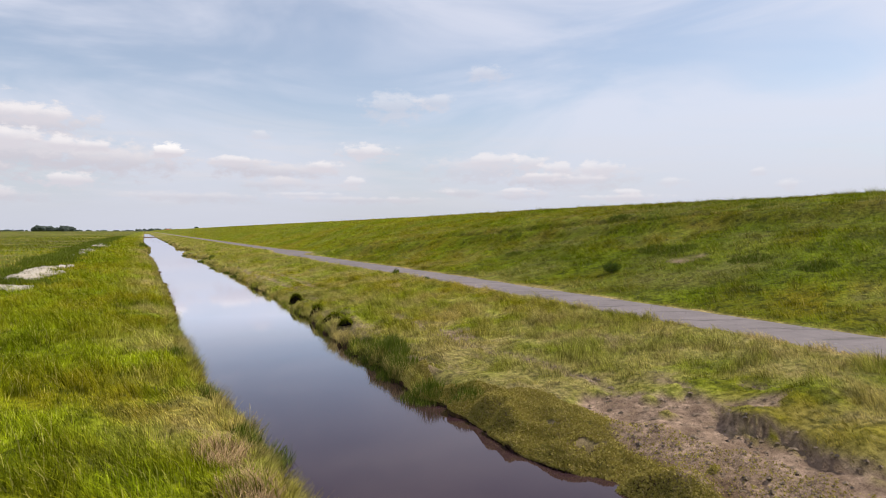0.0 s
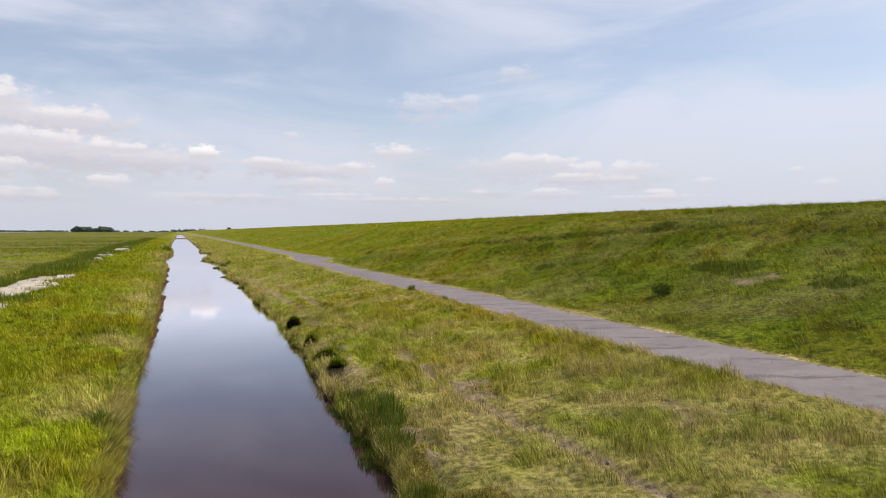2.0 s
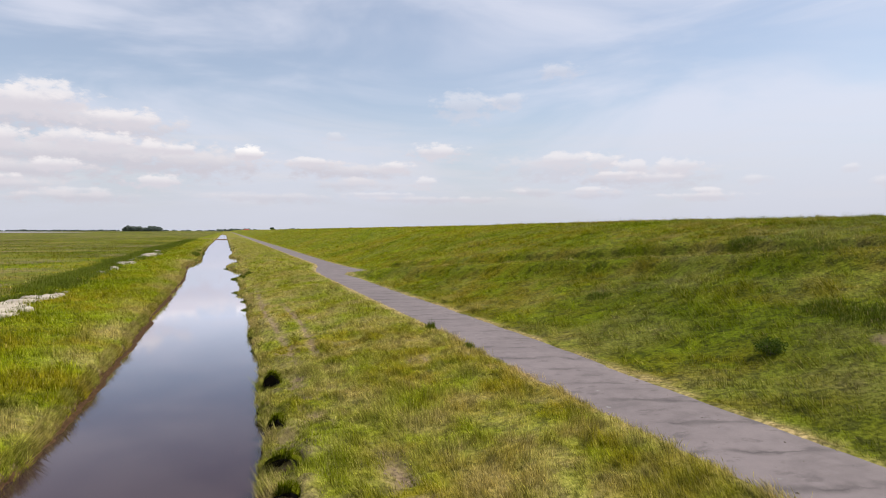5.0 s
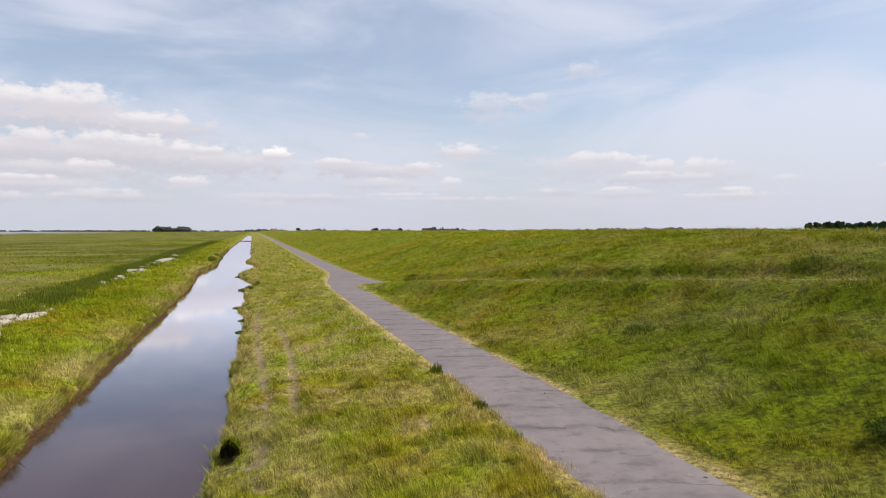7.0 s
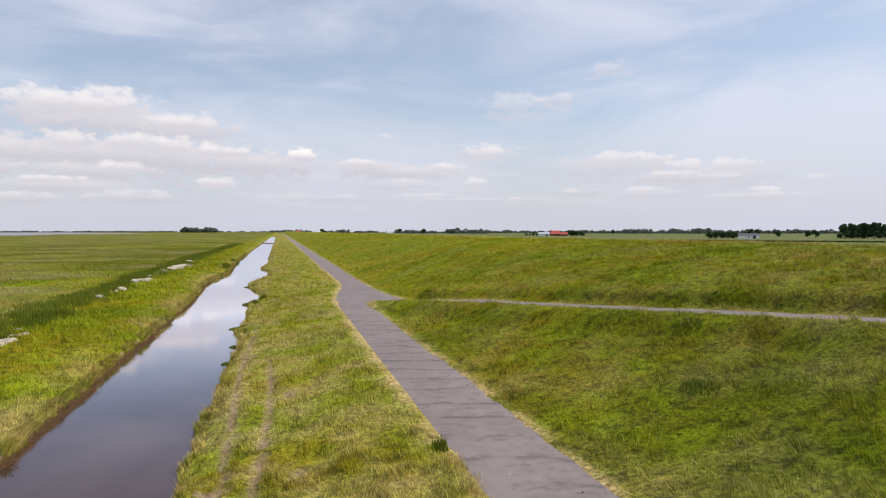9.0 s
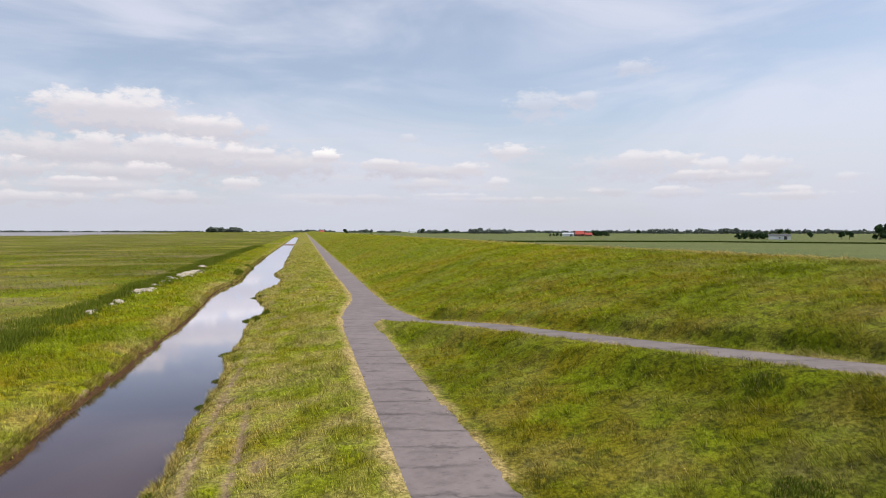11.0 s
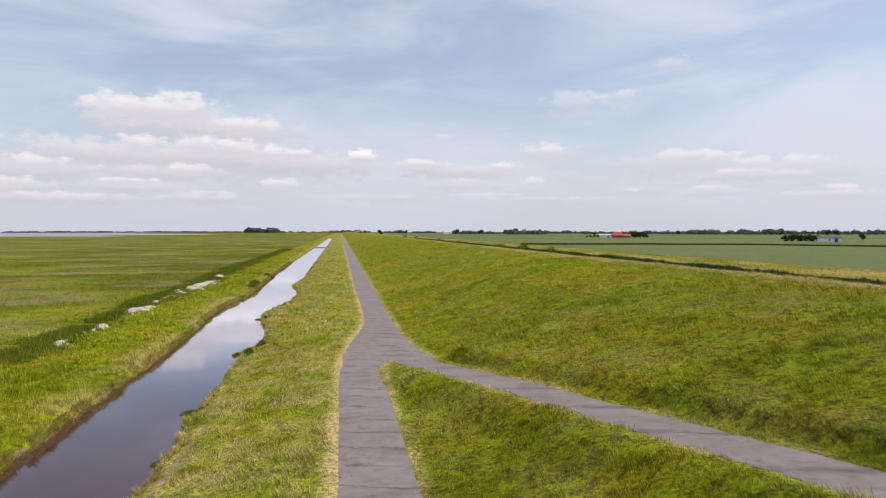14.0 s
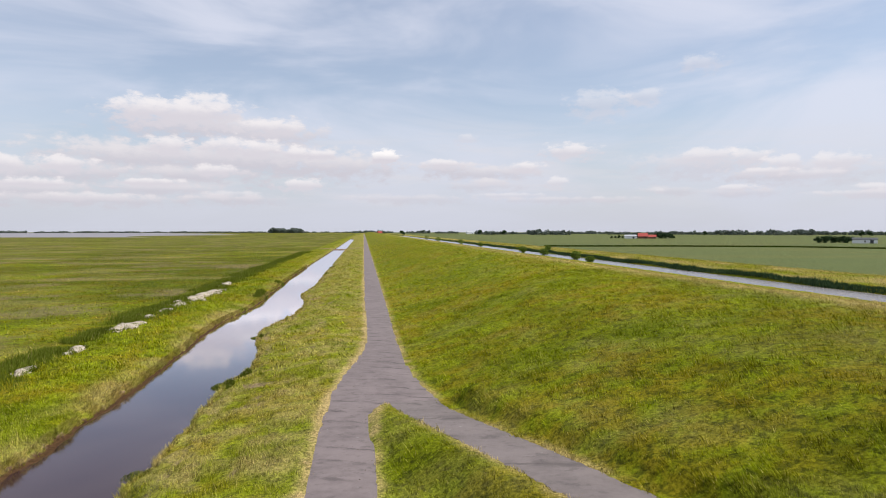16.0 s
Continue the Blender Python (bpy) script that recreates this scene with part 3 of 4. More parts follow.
M_GROUND = grass_material("grassland_soil", False)
M_BLADE = grass_material("grass_blade", True)
M_WATER = water_material("ditch_water", (0.030, 0.015, 0.017), 3.3, 0.04)
M_CANAL = water_material("canal_water", (0.12, 0.105, 0.085), 0.9, 0.25)
M_ROAD = road_material("weathered_road", (0.142, 0.117, 0.116), 2.0)
M_TRACK = road_material("weathered_track", (0.133, 0.112, 0.108), 4.2)
M_SHELL = plain_material("shell_grit", (0.30, 0.25, 0.19), (0.50, 0.44, 0.35), 2.0, 0.9, 0.8, 0.05)
M_DRY = plain_material("withered_grass", (0.36, 0.23, 0.11), (0.48, 0.33, 0.17), 8.0, 0.9)
M_EARTH = plain_material("crumbled_soil", (0.14, 0.10, 0.068), (0.24, 0.175, 0.12), 5.0, 0.95, 0.6, 0.02)
M_MARSH = leaf_material("marsh_leaf", (0.250, 0.215, 0.036), (0.340, 0.270, 0.080), 0.15)
# near-black earth: the deep shade of the bank hollows put into colour
M_NICHE_SHADE = plain_material("niche_shade_earth", (0.012, 0.010, 0.007), (0.03, 0.024, 0.016), 6.0, 0.9, 0.6, 0.02, 0.05)
M_CLOD = plain_material("dark_soil_clod", (0.06, 0.045, 0.035), (0.12, 0.09, 0.065), 6.0, 0.95, 0.6, 0.02)
M_REED = leaf_material("reed_leaf", (0.075, 0.100, 0.008), (0.125, 0.150, 0.016), 0.04)
M_RUSH = leaf_material("rush_leaf", (0.060, 0.088, 0.008), (0.115, 0.140, 0.014), 0.12)
M_WEED = leaf_material("weed_leaf", (0.040, 0.066, 0.008), (0.075, 0.105, 0.014))
M_SHRUB = leaf_material("shrub_leaf", (0.075, 0.125, 0.014), (0.130, 0.180, 0.028))
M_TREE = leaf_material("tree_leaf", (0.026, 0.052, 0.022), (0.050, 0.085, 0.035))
# leaf colour lifted and greyed to carry the haze of distance
M_HAZEWOOD = leaf_material("hazed_wood_leaf", (0.120, 0.150, 0.128), (0.165, 0.190, 0.165))
M_BARK = plain_material("bark", (0.10, 0.08, 0.06), (0.16, 0.13, 0.10), 3.0, 0.9, 0.6, 0.04)
M_STEM = plain_material("dry_stem", (0.45, 0.40, 0.28), (0.60, 0.55, 0.42), 8.0, 0.8)
M_TILE = plain_material("red_roof_tile", (0.34, 0.055, 0.045), (0.42, 0.085, 0.065), 0.6, 0.75)
M_SLATE = plain_material("dark_roof_sheet", (0.045, 0.05, 0.058), (0.07, 0.075, 0.085), 0.5, 0.6)
M_GREYROOF = plain_material("pale_roof_sheet", (0.36, 0.38, 0.42), (0.44, 0.46, 0.50), 0.5, 0.5)
M_BRICK = plain_material("farm_brick", (0.28, 0.12, 0.08), (0.36, 0.17, 0.11), 1.0, 0.85)
M_WHITE = plain_material("white_sheet_wall", (0.78, 0.79, 0.82), (0.84, 0.85, 0.86), 0.6, 0.6)
M_GLASS = plain_material("dark_window_glass", (0.03, 0.035, 0.04), (0.05, 0.055, 0.06), 0.5, 0.1, 0.0)
M_FLAT = plain_material("tidal_mud", (0.20, 0.19, 0.215), (0.25, 0.24, 0.26), 0.004, 0.6)


# ---- mesh helpers ----
def mesh_from(name, verts, faces, mat, zone=None, smooth=False):
    """A mesh from arrays: verts (n, 3), faces (m, 3 or 4)."""
    verts, faces = np.asarray(verts, np.float32), np.asarray(faces, np.int32)
    me = bpy.data.meshes.new(name)
    me.vertices.add(len(verts))
    me.vertices.foreach_set("co", verts.ravel())
    n, w = faces.shape
    me.loops.add(n * w)
    me.loops.foreach_set("vertex_index", faces.ravel())
    me.polygons.add(n)
    me.polygons.foreach_set("loop_start", np.arange(0, n * w, w, dtype=np.int32))
    me.polygons.foreach_set("use_smooth", np.full(n, smooth, bool))
    if zone is not None:
        a = me.color_attributes.new("zone", "FLOAT_COLOR", "POINT")
        a.data.foreach_set("color", np.asarray(zone, np.float32).ravel())
    me.update(calc_edges=True)
    me.materials.append(mat)
    return me


def thing(name, me, parent=None):
    ob = new(name, me)
    ob.parent = parent
    return ob


def part(name, bm, mat, parent, label=""):
    me = bpy.data.meshes.new(name)
    bm.to_mesh(me)
    bm.free()
    me.materials.append(mat)
    ob = new(name, me)
    ob.parent = parent
    return tagged(ob, label)


def grid_mesh(name, X, Y, Z, mat, zone=None, smooth=True):
    r, c = X.shape
    v = np.stack([X, Y, Z], -1).reshape(-1, 3)
    i = (np.arange(r - 1)[:, None] * c + np.arange(c - 1)[None, :]).ravel()
    f = np.stack([i, i + 1, i + c + 1, i + c], -1)
    return mesh_from(name, v, f, mat, None if zone is None else zone.reshape(-1, 4), smooth)


def blades(rng, x, y, z, h, w, lean, bend_to, segments):
    """Tapered leaves standing at the points: a triangle each, or two bent pieces."""
    n = len(x)
    a = rng.uniform(0, 2 * math.pi, n)
    dx, dy = np.cos(a) * w / 2, np.sin(a) * w / 2
    b = rng.uniform(0, 2 * math.pi, n)
    g = (fbm(x, y, 1.8, 91, 2) - 0.5) * 7.0 + bend_to[2]
    lx = h * lean * (np.cos(b) * 0.55 + bend_to[0] + 0.38 * np.cos(g))
    ly = h * lean * (np.sin(b) * 0.55 + bend_to[1] + 0.38 * np.sin(g))
    base = np.stack([x, y, z - 0.03], -1)
    side = np.stack([dx, dy, dx * 0], -1)
    tip = base + np.stack([lx, ly, h], -1)
    if segments == 1:
        v = np.stack([base - side, base + side, tip], 1).reshape(-1, 3)
        f = np.arange(3 * n).reshape(n, 3)
        return v, f, 3
    midp = base + np.stack([lx * 0.35, ly * 0.35, h * 0.6], -1)
    v = np.stack([base - side, base + side, midp + side * 0.75, midp - side * 0.75, tip], 1).reshape(-1, 3)
    o = (np.arange(n) * 5)[:, None]
    f = np.concatenate([o + [0, 1, 2], o + [0, 2, 3], o + [3, 2, 4]], 0)
    return v, f, 5


# ---- ground, water, roads ----
def ground():
    xs = np.concatenate([-np.geomspace(4600, 420, 14), np.arange(-400, -130, 12.0), np.arange(-130, -60, 5.0), np.arange(-60, -14, 2.0), np.arange(-14, -1.2, 0.4), np.arange(-1.2, 2.6, 0.1), np.arange(2.6, 5, 0.25), np.arange(5, 8.4, 0.12), np.arange(8.4, 10, 0.08), np.arange(10, 11, 0.12), np.arange(11, 22, 0.25), np.arange(22, 37, 0.36), np.arange(37, 51, 0.8),
                         np.arange(51, 140, 1.6), np.geomspace(141, 4600, 26)])
    ys = np.concatenate([-np.geomspace(900, 24, 8), np.arange(-20, -2, 2.0), np.arange(-2, 3, 0.25), np.arange(3, 14, 0.10), np.arange(14, 34, 0.2), np.arange(34, 60, 0.36), np.arange(60, 130, 0.5),
                         np.arange(130, 300, 2.0), np.arange(300, 414, 8.0), np.arange(414, 438, 2.0), np.arange(440, 1000, 12.0), np.geomspace(1000, 4850, 26)])
    X, Y = np.meshgrid(xs, ys)
    ob = thing("ground", grid_mesh("ground", X, Y, height(X, Y), M_GROUND, zones(X, Y)))
    tagged(ob, "grassy sea dike, ditch banks and flat polder fields", "ground", kind="structure")


def water_sheet(name, x0, x1, y0, y1, z, label, mat=M_WATER):
    X, Y = np.meshgrid(np.linspace(x0, x1, 5), np.linspace(y0, y1, 60))
    ob = thing(name, grid_mesh(name, X, Y, X * 0 + z, mat))
    return tagged(ob, label, "water", kind="structure")


def strip(name, left, right, zs, ys, mat, thick, across=9, crown=0.03):
    """A paved strip with ragged sides and its own thickness."""
    t = np.linspace(0, 1, across)
    Y = np.repeat(np.asarray(ys)[:, None], across, 1)
    l, r = np.asarray(left)[:, None], np.asarray(right)[:, None]
    X = l + (r - l) * t
    Z = zs(X, Y) + crown * (1 - (2 * t - 1) ** 2)
    X = np.concatenate([X[:, :1], X, X[:, -1:]], 1)
    Y = np.concatenate([Y[:, :1], Y, Y[:, -1:]], 1)
    Z = np.concatenate([Z[:, :1] - thick, Z, Z[:, -1:] - thick], 1)
    return thing(name, grid_mesh(name, X, Y, Z, mat, None, False))


def roads():
    ys = np.concatenate([np.arange(-60, 0, 3.0), np.arange(0, 130, 0.2), np.arange(130, 400, 4.0), np.arange(400, 2200, 40.0)])
    wob = lambda s: 0.22 * (fbm(ys, ys * 0, 1.4, s) - 0.5) + 0.16 * (vnoise(ys, ys * 0, 0.45, s + 5) - 0.5)
    ob = strip("road", road_left(ys) + wob(71), road_right(ys) + wob(72), lambda x, y: road_z(y) + 0.004 + 0.0 * x, ys, M_ROAD, 0.12)
    tagged(ob, "narrow grey weathered service road along the dike foot", "road", kind="structure")
    yb = np.arange(-40, 79.8, 0.22)
    bl, br, _ = branch(yb)
    wob = lambda s: 0.18 * (fbm(yb, yb * 0, 1.2, s) - 0.5) + 0.12 * (vnoise(yb, yb * 0, 0.45, s + 5) - 0.5)
    ob = strip("branch_road", bl + wob(73), br + wob(74), lambda x, y: branch(y)[2] - 0.012 * step(y, 74, 77), yb, M_TRACK, 0.12, 9, 0.02)
    tagged(ob, "narrow grey track climbing the grassy dike slope", "road", kind="structure")


ground()
water_sheet("water", -3.5, 11, -60, 905, 0.0, "still brown ditch water reflecting the cloudy sky")
water_sheet("water", 92.5, 112.5, -300, 1500, -0.25, "grey canal water behind the dike", M_CANAL)
roads()


def tidal_flat():
    X, Y = np.meshgrid(np.linspace(0, 1, 12), np.linspace(0, 1, 30))
    yy = 1150 + 2400 * Y
    xx = -4500 + X * (4500 - (260 + 0.24 * (yy - 1150)) - 120 * np.sin(yy / 170))
    ob = thing("tidal_flat", grid_mesh("tidal_flat", xx, yy, xx * 0 + 0.62, M_FLAT))
    tagged(ob, "pale wet mud flat beyond the polder", "mud flat", kind="structure")


tidal_flat()


# ---- grass ----
def pick(rng, n, x0, x1, y0, y1, taper=1.0):
    x, y = rng.uniform(x0, x1, n), y0 + (y1 - y0) * (1 - (1 - rng.uniform(0, 1, n)) ** (1 / taper))
    L, R = water_left(y), water_right(y)
    ok = (x < L + 0.06) | (x > R - 0.02)
    rag = 0.24 * rng.uniform(-1, 1, n) ** 3
    ok &= (x < road_left(y) + 0.12 + rag) | (x > road_right(y) - 0.1 + rag)
    bl, br, _ = branch(y)
    ok &= ~((x > bl + 0.2 + rag) & (x < br - 0.15 + rag) & (y < 79.5))
    ok &= (x < 93) | (x > 108)
    for hx, hy, hr in HOLLOWS:
        ok &= np.hypot(x - hx, y - hy) > hr * 1.05
    for hx, hy, rx, ry in SHELLS:
        ok &= np.hypot((x - hx) / rx, (y - hy) / ry) > 0.8 + 0.3 * rng.uniform(-1, 1, n)
    ok &= rng.uniform(0, 1, n) > 0.96 * mud_mask(x, y)
    ok &= (x < R - 0.1) | (x - R > np.interp(y, [6, 10, 12.5, 14], [1.0, 1.5, 1.0, 0.0]) * rng.uniform(0.7, 1.1, n)) | (y > 14)
    clump = fbm(x, y, 0.9, 81, 2)
    ok &= rng.uniform(0, 1, n) < 0.35 + 1.1 * clump
    return x[ok], y[ok]


def sward_height(x, y):
    L, R = water_left(y), water_right(y)
    h = np.where(x < L, 0.27, np.where(x < 14.6, 0.21, np.where(x < 50, 0.17, 0.3)))
    h = np.where(x < -8, 0.22, h)
    h = h * (0.35 + 1.0 * fbm(x, y, 2.3, 85, 2)) * (0.15 + 3.0 * fbm(x, y, 0.5, 88, 2) ** 2.5)
    edge = np.minimum(np.abs(road_left(y) - x), np.abs(x - road_right(y)))
    low = np.where((x < 15) & (y < 38), 0.85, 0.35)
    h = h * (low + (1 - low) * step(edge, 0.1, 1.0))
    h = h * np.where((x > R) & (y < 15), 0.22 + 0.78 * step(x - R, 1.0, 3.0), 1.0)
    h = np.where((x > R) & (y < 12.5), h * (0.22 + 0.78 * np.maximum(step(x, 9.6, 11.4), step(y, 10, 12.5))), h)
    h = np.where((x > R) & (x < 11), h * (0.45 + 0.55 * step(x - R, 0.3, 1.8)), h)
    h = np.where((x > 107) & (x < 136), h * 1.1 + 0.1, h)
    return h * (1 - 0.5 * mud_mask(x, y)) + 0.03


def sward(name, label, seed, n, box, width, segments, lean=0.6, taper=1.0):
    rng = np.random.default_rng(seed)
    x, y = pick(rng, n, *box, taper)
    h = sward_height(x, y) * rng.uniform(0.4, 1.3, len(x))
    w = width * rng.uniform(0.6, 1.4, len(x))
    v, f, per = blades(rng, x, y, height(x, y), h, w, lean, (-0.25, 0.2, 1.9), segments)
    z = np.repeat(zones(x, y) * [0.25, 1, 1, 1], per, 0)
    ob = thing(name, mesh_from(name, v, f, M_BLADE, z))
    tagged(ob, label, "grass", kind="stuff")


sward("grass", "tall wind-blown green grass on the polder bank", 1, 280000, (-9, 3, 0, 36), 0.012, 2, 0.9)
sward("grass", "tall yellowish seeding grass between ditch and road", 2, 350000, (5.5, 14.6, 3, 40), 0.009, 2, 0.8)
sward("grass", "short grazed green grass on the dike slope", 3, 440000, (17, 46, 4, 60), 0.018, 1, 0.8)
sward("grass", "tall seeding grass along the ditch and road", 4, 300000, (-9, 14.6, 34, 90), 0.022, 1, 0.8)
sward("grass", "grazed grass on the dike slope by the fork", 5, 300000, (17, 50, 58, 120), 0.030, 1, 0.8)
sward("grass", "rough grass on the far ditch banks", 6, 150000, (-9, 18, 88, 520), 0.07, 1, 0.8, 3.0)
sward("grass", "grazed grass on the far dike slope", 7, 130000, (19, 50, 118, 640), 0.09, 1, 0.8, 2.8)
sward("grass", "rough polder pasture grass", 8, 170000, (-95, -8, 10, 640), 0.09, 1, 0.8, 2.6)
sward("grass", "pale tall reed grass along the canal bank", 9, 150000, (108.8, 137, 90, 900), 0.08, 1, 0.7, 2.2)


def fringe(name, label, seed, n, edge, inward, bend):
    """Long grass hanging over the ditch's edge."""
    rng = np.random.default_rng(seed)
    y = 2 + 240 * rng.uniform(0, 1, n) ** 2.0
    x = edge(y) + inward * rng.uniform(0.03, 0.40, n)
    keep = (fbm(x, y, 0.7, seed, 2) > 0.30) & ((inward < 0) | (y > 14))
    for hx, hy, hr in HOLLOWS:
        keep &= np.hypot(x - hx, y - hy) > hr * 1.1
    x, y = x[keep], y[keep]
    h = rng.uniform(0.10, 0.32, len(x)) * (0.4 + 1.2 * fbm(x, y, 0.9, seed + 2, 2))
    w = np.interp(y, [20, 60, 240], [0.014, 0.028, 0.08]) * rng.uniform(0.6, 1.4, len(x))
    v, f, per = blades(rng, x, y, np.maximum(height(x, y), 0.0), h, w, 0.9, (bend, 0.05, 0.0), 1)
    z = np.repeat(np.clip(zones(x, y) * [0.1, 1.0, 1, 0.3] + [0, 0.2, 0, 0], 0, 1), per, 0)
    tagged(thing(name, mesh_from(name, v, f, M_BLADE, z)), label, "grass", kind="stuff")


fringe("grass_fringe", "long grass hanging over the polder-side ditch edge", 31, 90000, water_left, -1, 0.4)
fringe("grass_fringe", "grass hanging over the dike-side ditch edge", 32, 60000, water_right, 1, -0.45)


# ---- growth at the water and the road ----
def tuft(name, label, x, y, r, h, n, width, mat, category, lean=0.5, seed=0, group=""):
    """One clump of upright leaves, as one thing."""
    rng = np.random.default_rng(500 + seed)
    a, q = rng.uniform(0, 2 * math.pi, n), r * np.sqrt(rng.uniform(0, 1, n))
    px, py = q * np.cos(a), q * np.sin(a) * 1.25
    z = height(x + px, y + py)
    z0 = float(np.min(np.maximum(z, -0.1)))
    hh = h * rng.uniform(0.5, 1.15, n) * (1.1 - 0.5 * q / r)
    v, f, _ = blades(rng, px, py, np.maximum(z, -0.1) - z0, hh, width * rng.uniform(0.6, 1.4, n), lean, (-0.1, 0.1, 0.0), 2)
    ob = thing(name, mesh_from(name, v, f, mat))
    ob.location = (x, y, z0)
    return tagged(ob, label, category, group)


RUSHES = [(13.9, 0.1, 0.5, 0.42), (16.3, 0.25, 0.55, 0.45), (17.6, 0.3, 0.6, 0.48), (18.8, 0.35, 0.6, 0.46), (20.1, 0.3, 0.5, 0.38), (12.9, 0.35, 0.45, 0.24), (41.7, 0.05, 0.3, 0.28),
          (46.5, 0.1, 0.3, 0.25), (58.0, -0.1, 0.4, 0.28), (63.5, -0.1, 0.4, 0.28), (71.5, -0.25, 0.6, 0.3), (88.3, 0.1, 0.8, 0.42), (91.0, 0.1, 0.7, 0.4), (109.5, 0.1, 0.7, 0.3)]
for i, (y, off, r, h) in enumerate(RUSHES):
    x = float(water_right(np.array(y))) + off
    tuft("rush_clump", "green rush clump at the water's edge", x, y, r, h, int(800 * r / 0.5), 0.016 if y < 30 else 0.03, M_RUSH, "rushes", 0.45, i, "rush clumps along the ditch")
for i, (x, y, r, h) in enumerate([(1.75, 11.2, 0.5, 0.5), (1.35, 14.6, 0.35, 0.4), (0.9, 19.5, 0.3, 0.35), (0.9, 25.2, 0.3, 0.35)]):
    tuft("sedge_clump", "dark green sedge clump hanging over the bank", x, y, r, h, 500, 0.016, M_RUSH, "sedge", 0.7, 30 + i, "sedge clumps on the polder bank")
for i, (x, y, r, h) in enumerate([(0.1, 150.0, 1.0, 0.8), (0.2, 146.5, 0.8, 0.7), (-0.3, 153.5, 0.9, 0.75), (-0.2, 176.0, 1.0, 0.7), (7.3, 205.0, 0.8, 0.5), (7.2, 238.0, 0.9, 0.5)]):
    tuft("reed_clump", "tall green reed clump in the ditch", x, y, r, h, 500, 0.06, M_REED, "reeds", 0.3, 40 + i, "reed clumps in the ditch")
tuft("dry_tussock", "dry straw-coloured tussock on the bank", 1.00, 10.20, 0.42, 0.34, 1100, 0.014, M_DRY, "tussock", 1.1, 60)
tuft("dry_tussock", "dry straw-coloured tussock on the bank", 1.17, 8.60, 0.42, 0.34, 1000, 0.012, M_DRY, "tussock", 1.1, 61)
for i, (x, y, r) in enumerate([(25.0, 27.6, 0.8), (25.0, 25.9, 1.0), (24.0, 20.5, 0.8), (22.8, 38.5, 0.6), (30.5, 33.0, 0.9), (26.0, 44.0, 0.6), (33.0, 40.0, 0.8), (23.5, 17.0, 0.6), (36.0, 30.0, 0.9)]):
    tuft("coarse_tussock", "dark green coarse tussock on the grazed slope", x, y, r, 0.26, int(700 * r), 0.03, M_RUSH, "tussock", 0.9, 70 + i, "tussocks on the dike slope")["kind"] = "stuff"


def leafy_weed(name, label, x, y, r, h, n, leaf, seed, mat, category, stems=14):
    """A weed or shrub: thin stems with many small leaves about them."""
    rng = np.random.default_rng(900 + seed)
    root = new(name)
    root.location = (x, y, float(height(np.array(x), np.array(y))) - 0.02)
    bm = bmesh.new()
    for _ in range(stems):
        a, q = rng.uniform(0, 2 * math.pi), r * 0.8 * math.sqrt(rng.uniform(0, 1))
        top = Vector((q * math.cos(a), q * math.sin(a), h * rng.uniform(0.6, 0.95)))
        foot = Vector((top.x * 0.25, top.y * 0.25, -0.05))
        w = h * 0.018
        ring = [(w, 0), (-w * 0.5, w * 0.87), (-w * 0.5, -w * 0.87)]
        lo = [bm.verts.new(foot + Vector((p, o, 0))) for p, o in ring]
        hi = [bm.verts.new(top + Vector((p * 0.4, o * 0.4, 0))) for p, o in ring]
        for i in range(3):
            bm.faces.new((lo[i], lo[(i + 1) % 3], hi[(i + 1) % 3], hi[i]))
    part("stems", bm, M_BARK, root)
    d = rng.normal(size=(n, 3))
    d /= np.linalg.norm(d, axis=1)[:, None]
    lump = 0.75 + 0.5 * vnoise(d[:, 0] * 3 + seed, d[:, 1] * 3 + d[:, 2] * 2, 0.8, seed)
    c = d * (rng.uniform(0.15, 1, n) ** 0.45 * lump)[:, None] * [r, r, h * 0.52] + [0, 0, h * 0.52]
    u = rng.normal(size=(n, 3)) * [1, 1, 0.6]
    u *= (leaf * rng.uniform(0.6, 1.3, n) / np.linalg.norm(u, axis=1))[:, None]
    w = np.cross(u, rng.normal(size=(n, 3)))
    w *= (leaf * 0.35 / np.linalg.norm(w, axis=1))[:, None]
    v = np.stack([c - u, c + w, c + u, c - w], 1).reshape(-1, 3)
    v[:, 2] = np.maximum(v[:, 2], 0.0)
    thing("leaves", mesh_from("leaves", v, np.arange(4 * n).reshape(n, 4), mat), root)
    return tagged(root, label, category)


leafy_weed("nettle_bush", "dark green leafy weed on the dike slope", 21.0, 26.0, 0.45, 0.5, 900, 0.05, 1, M_WEED, "weed")
tuft("weed_clump", "upright green weed at the road's edge", 14.05, 37.9, 0.24, 0.5, 150, 0.028, M_REED, "weed", 0.25, 91)
tuft("weed_clump", "low green weed at the road's edge", 14.1, 33.2, 0.25, 0.25, 200, 0.025, M_RUSH, "weed", 0.5, 92)
for i, (x, y, r, h) in enumerate([(94.0, 355, 2.1, 3.4), (94.2, 318, 2.2, 3.6), (109.6, 366, 1.6, 3.0), (94.3, 276, 2.0, 3.6), (94.8, 262, 1.6, 2.2), (93.6, 560, 2.4, 4.0),
                                  (93.5, 470, 1.8, 3.0), (94.0, 850, 3.2, 5.0), (93.5, 720, 3.0, 4.0)]):
    s = leafy_weed("canal_shrub", "round green shrub on the canal bank", x, y, r, h, 900, 0.3, 10 + i, M_SHRUB, "shrub", 9)
    tagged(s, group="shrubs along the canal")


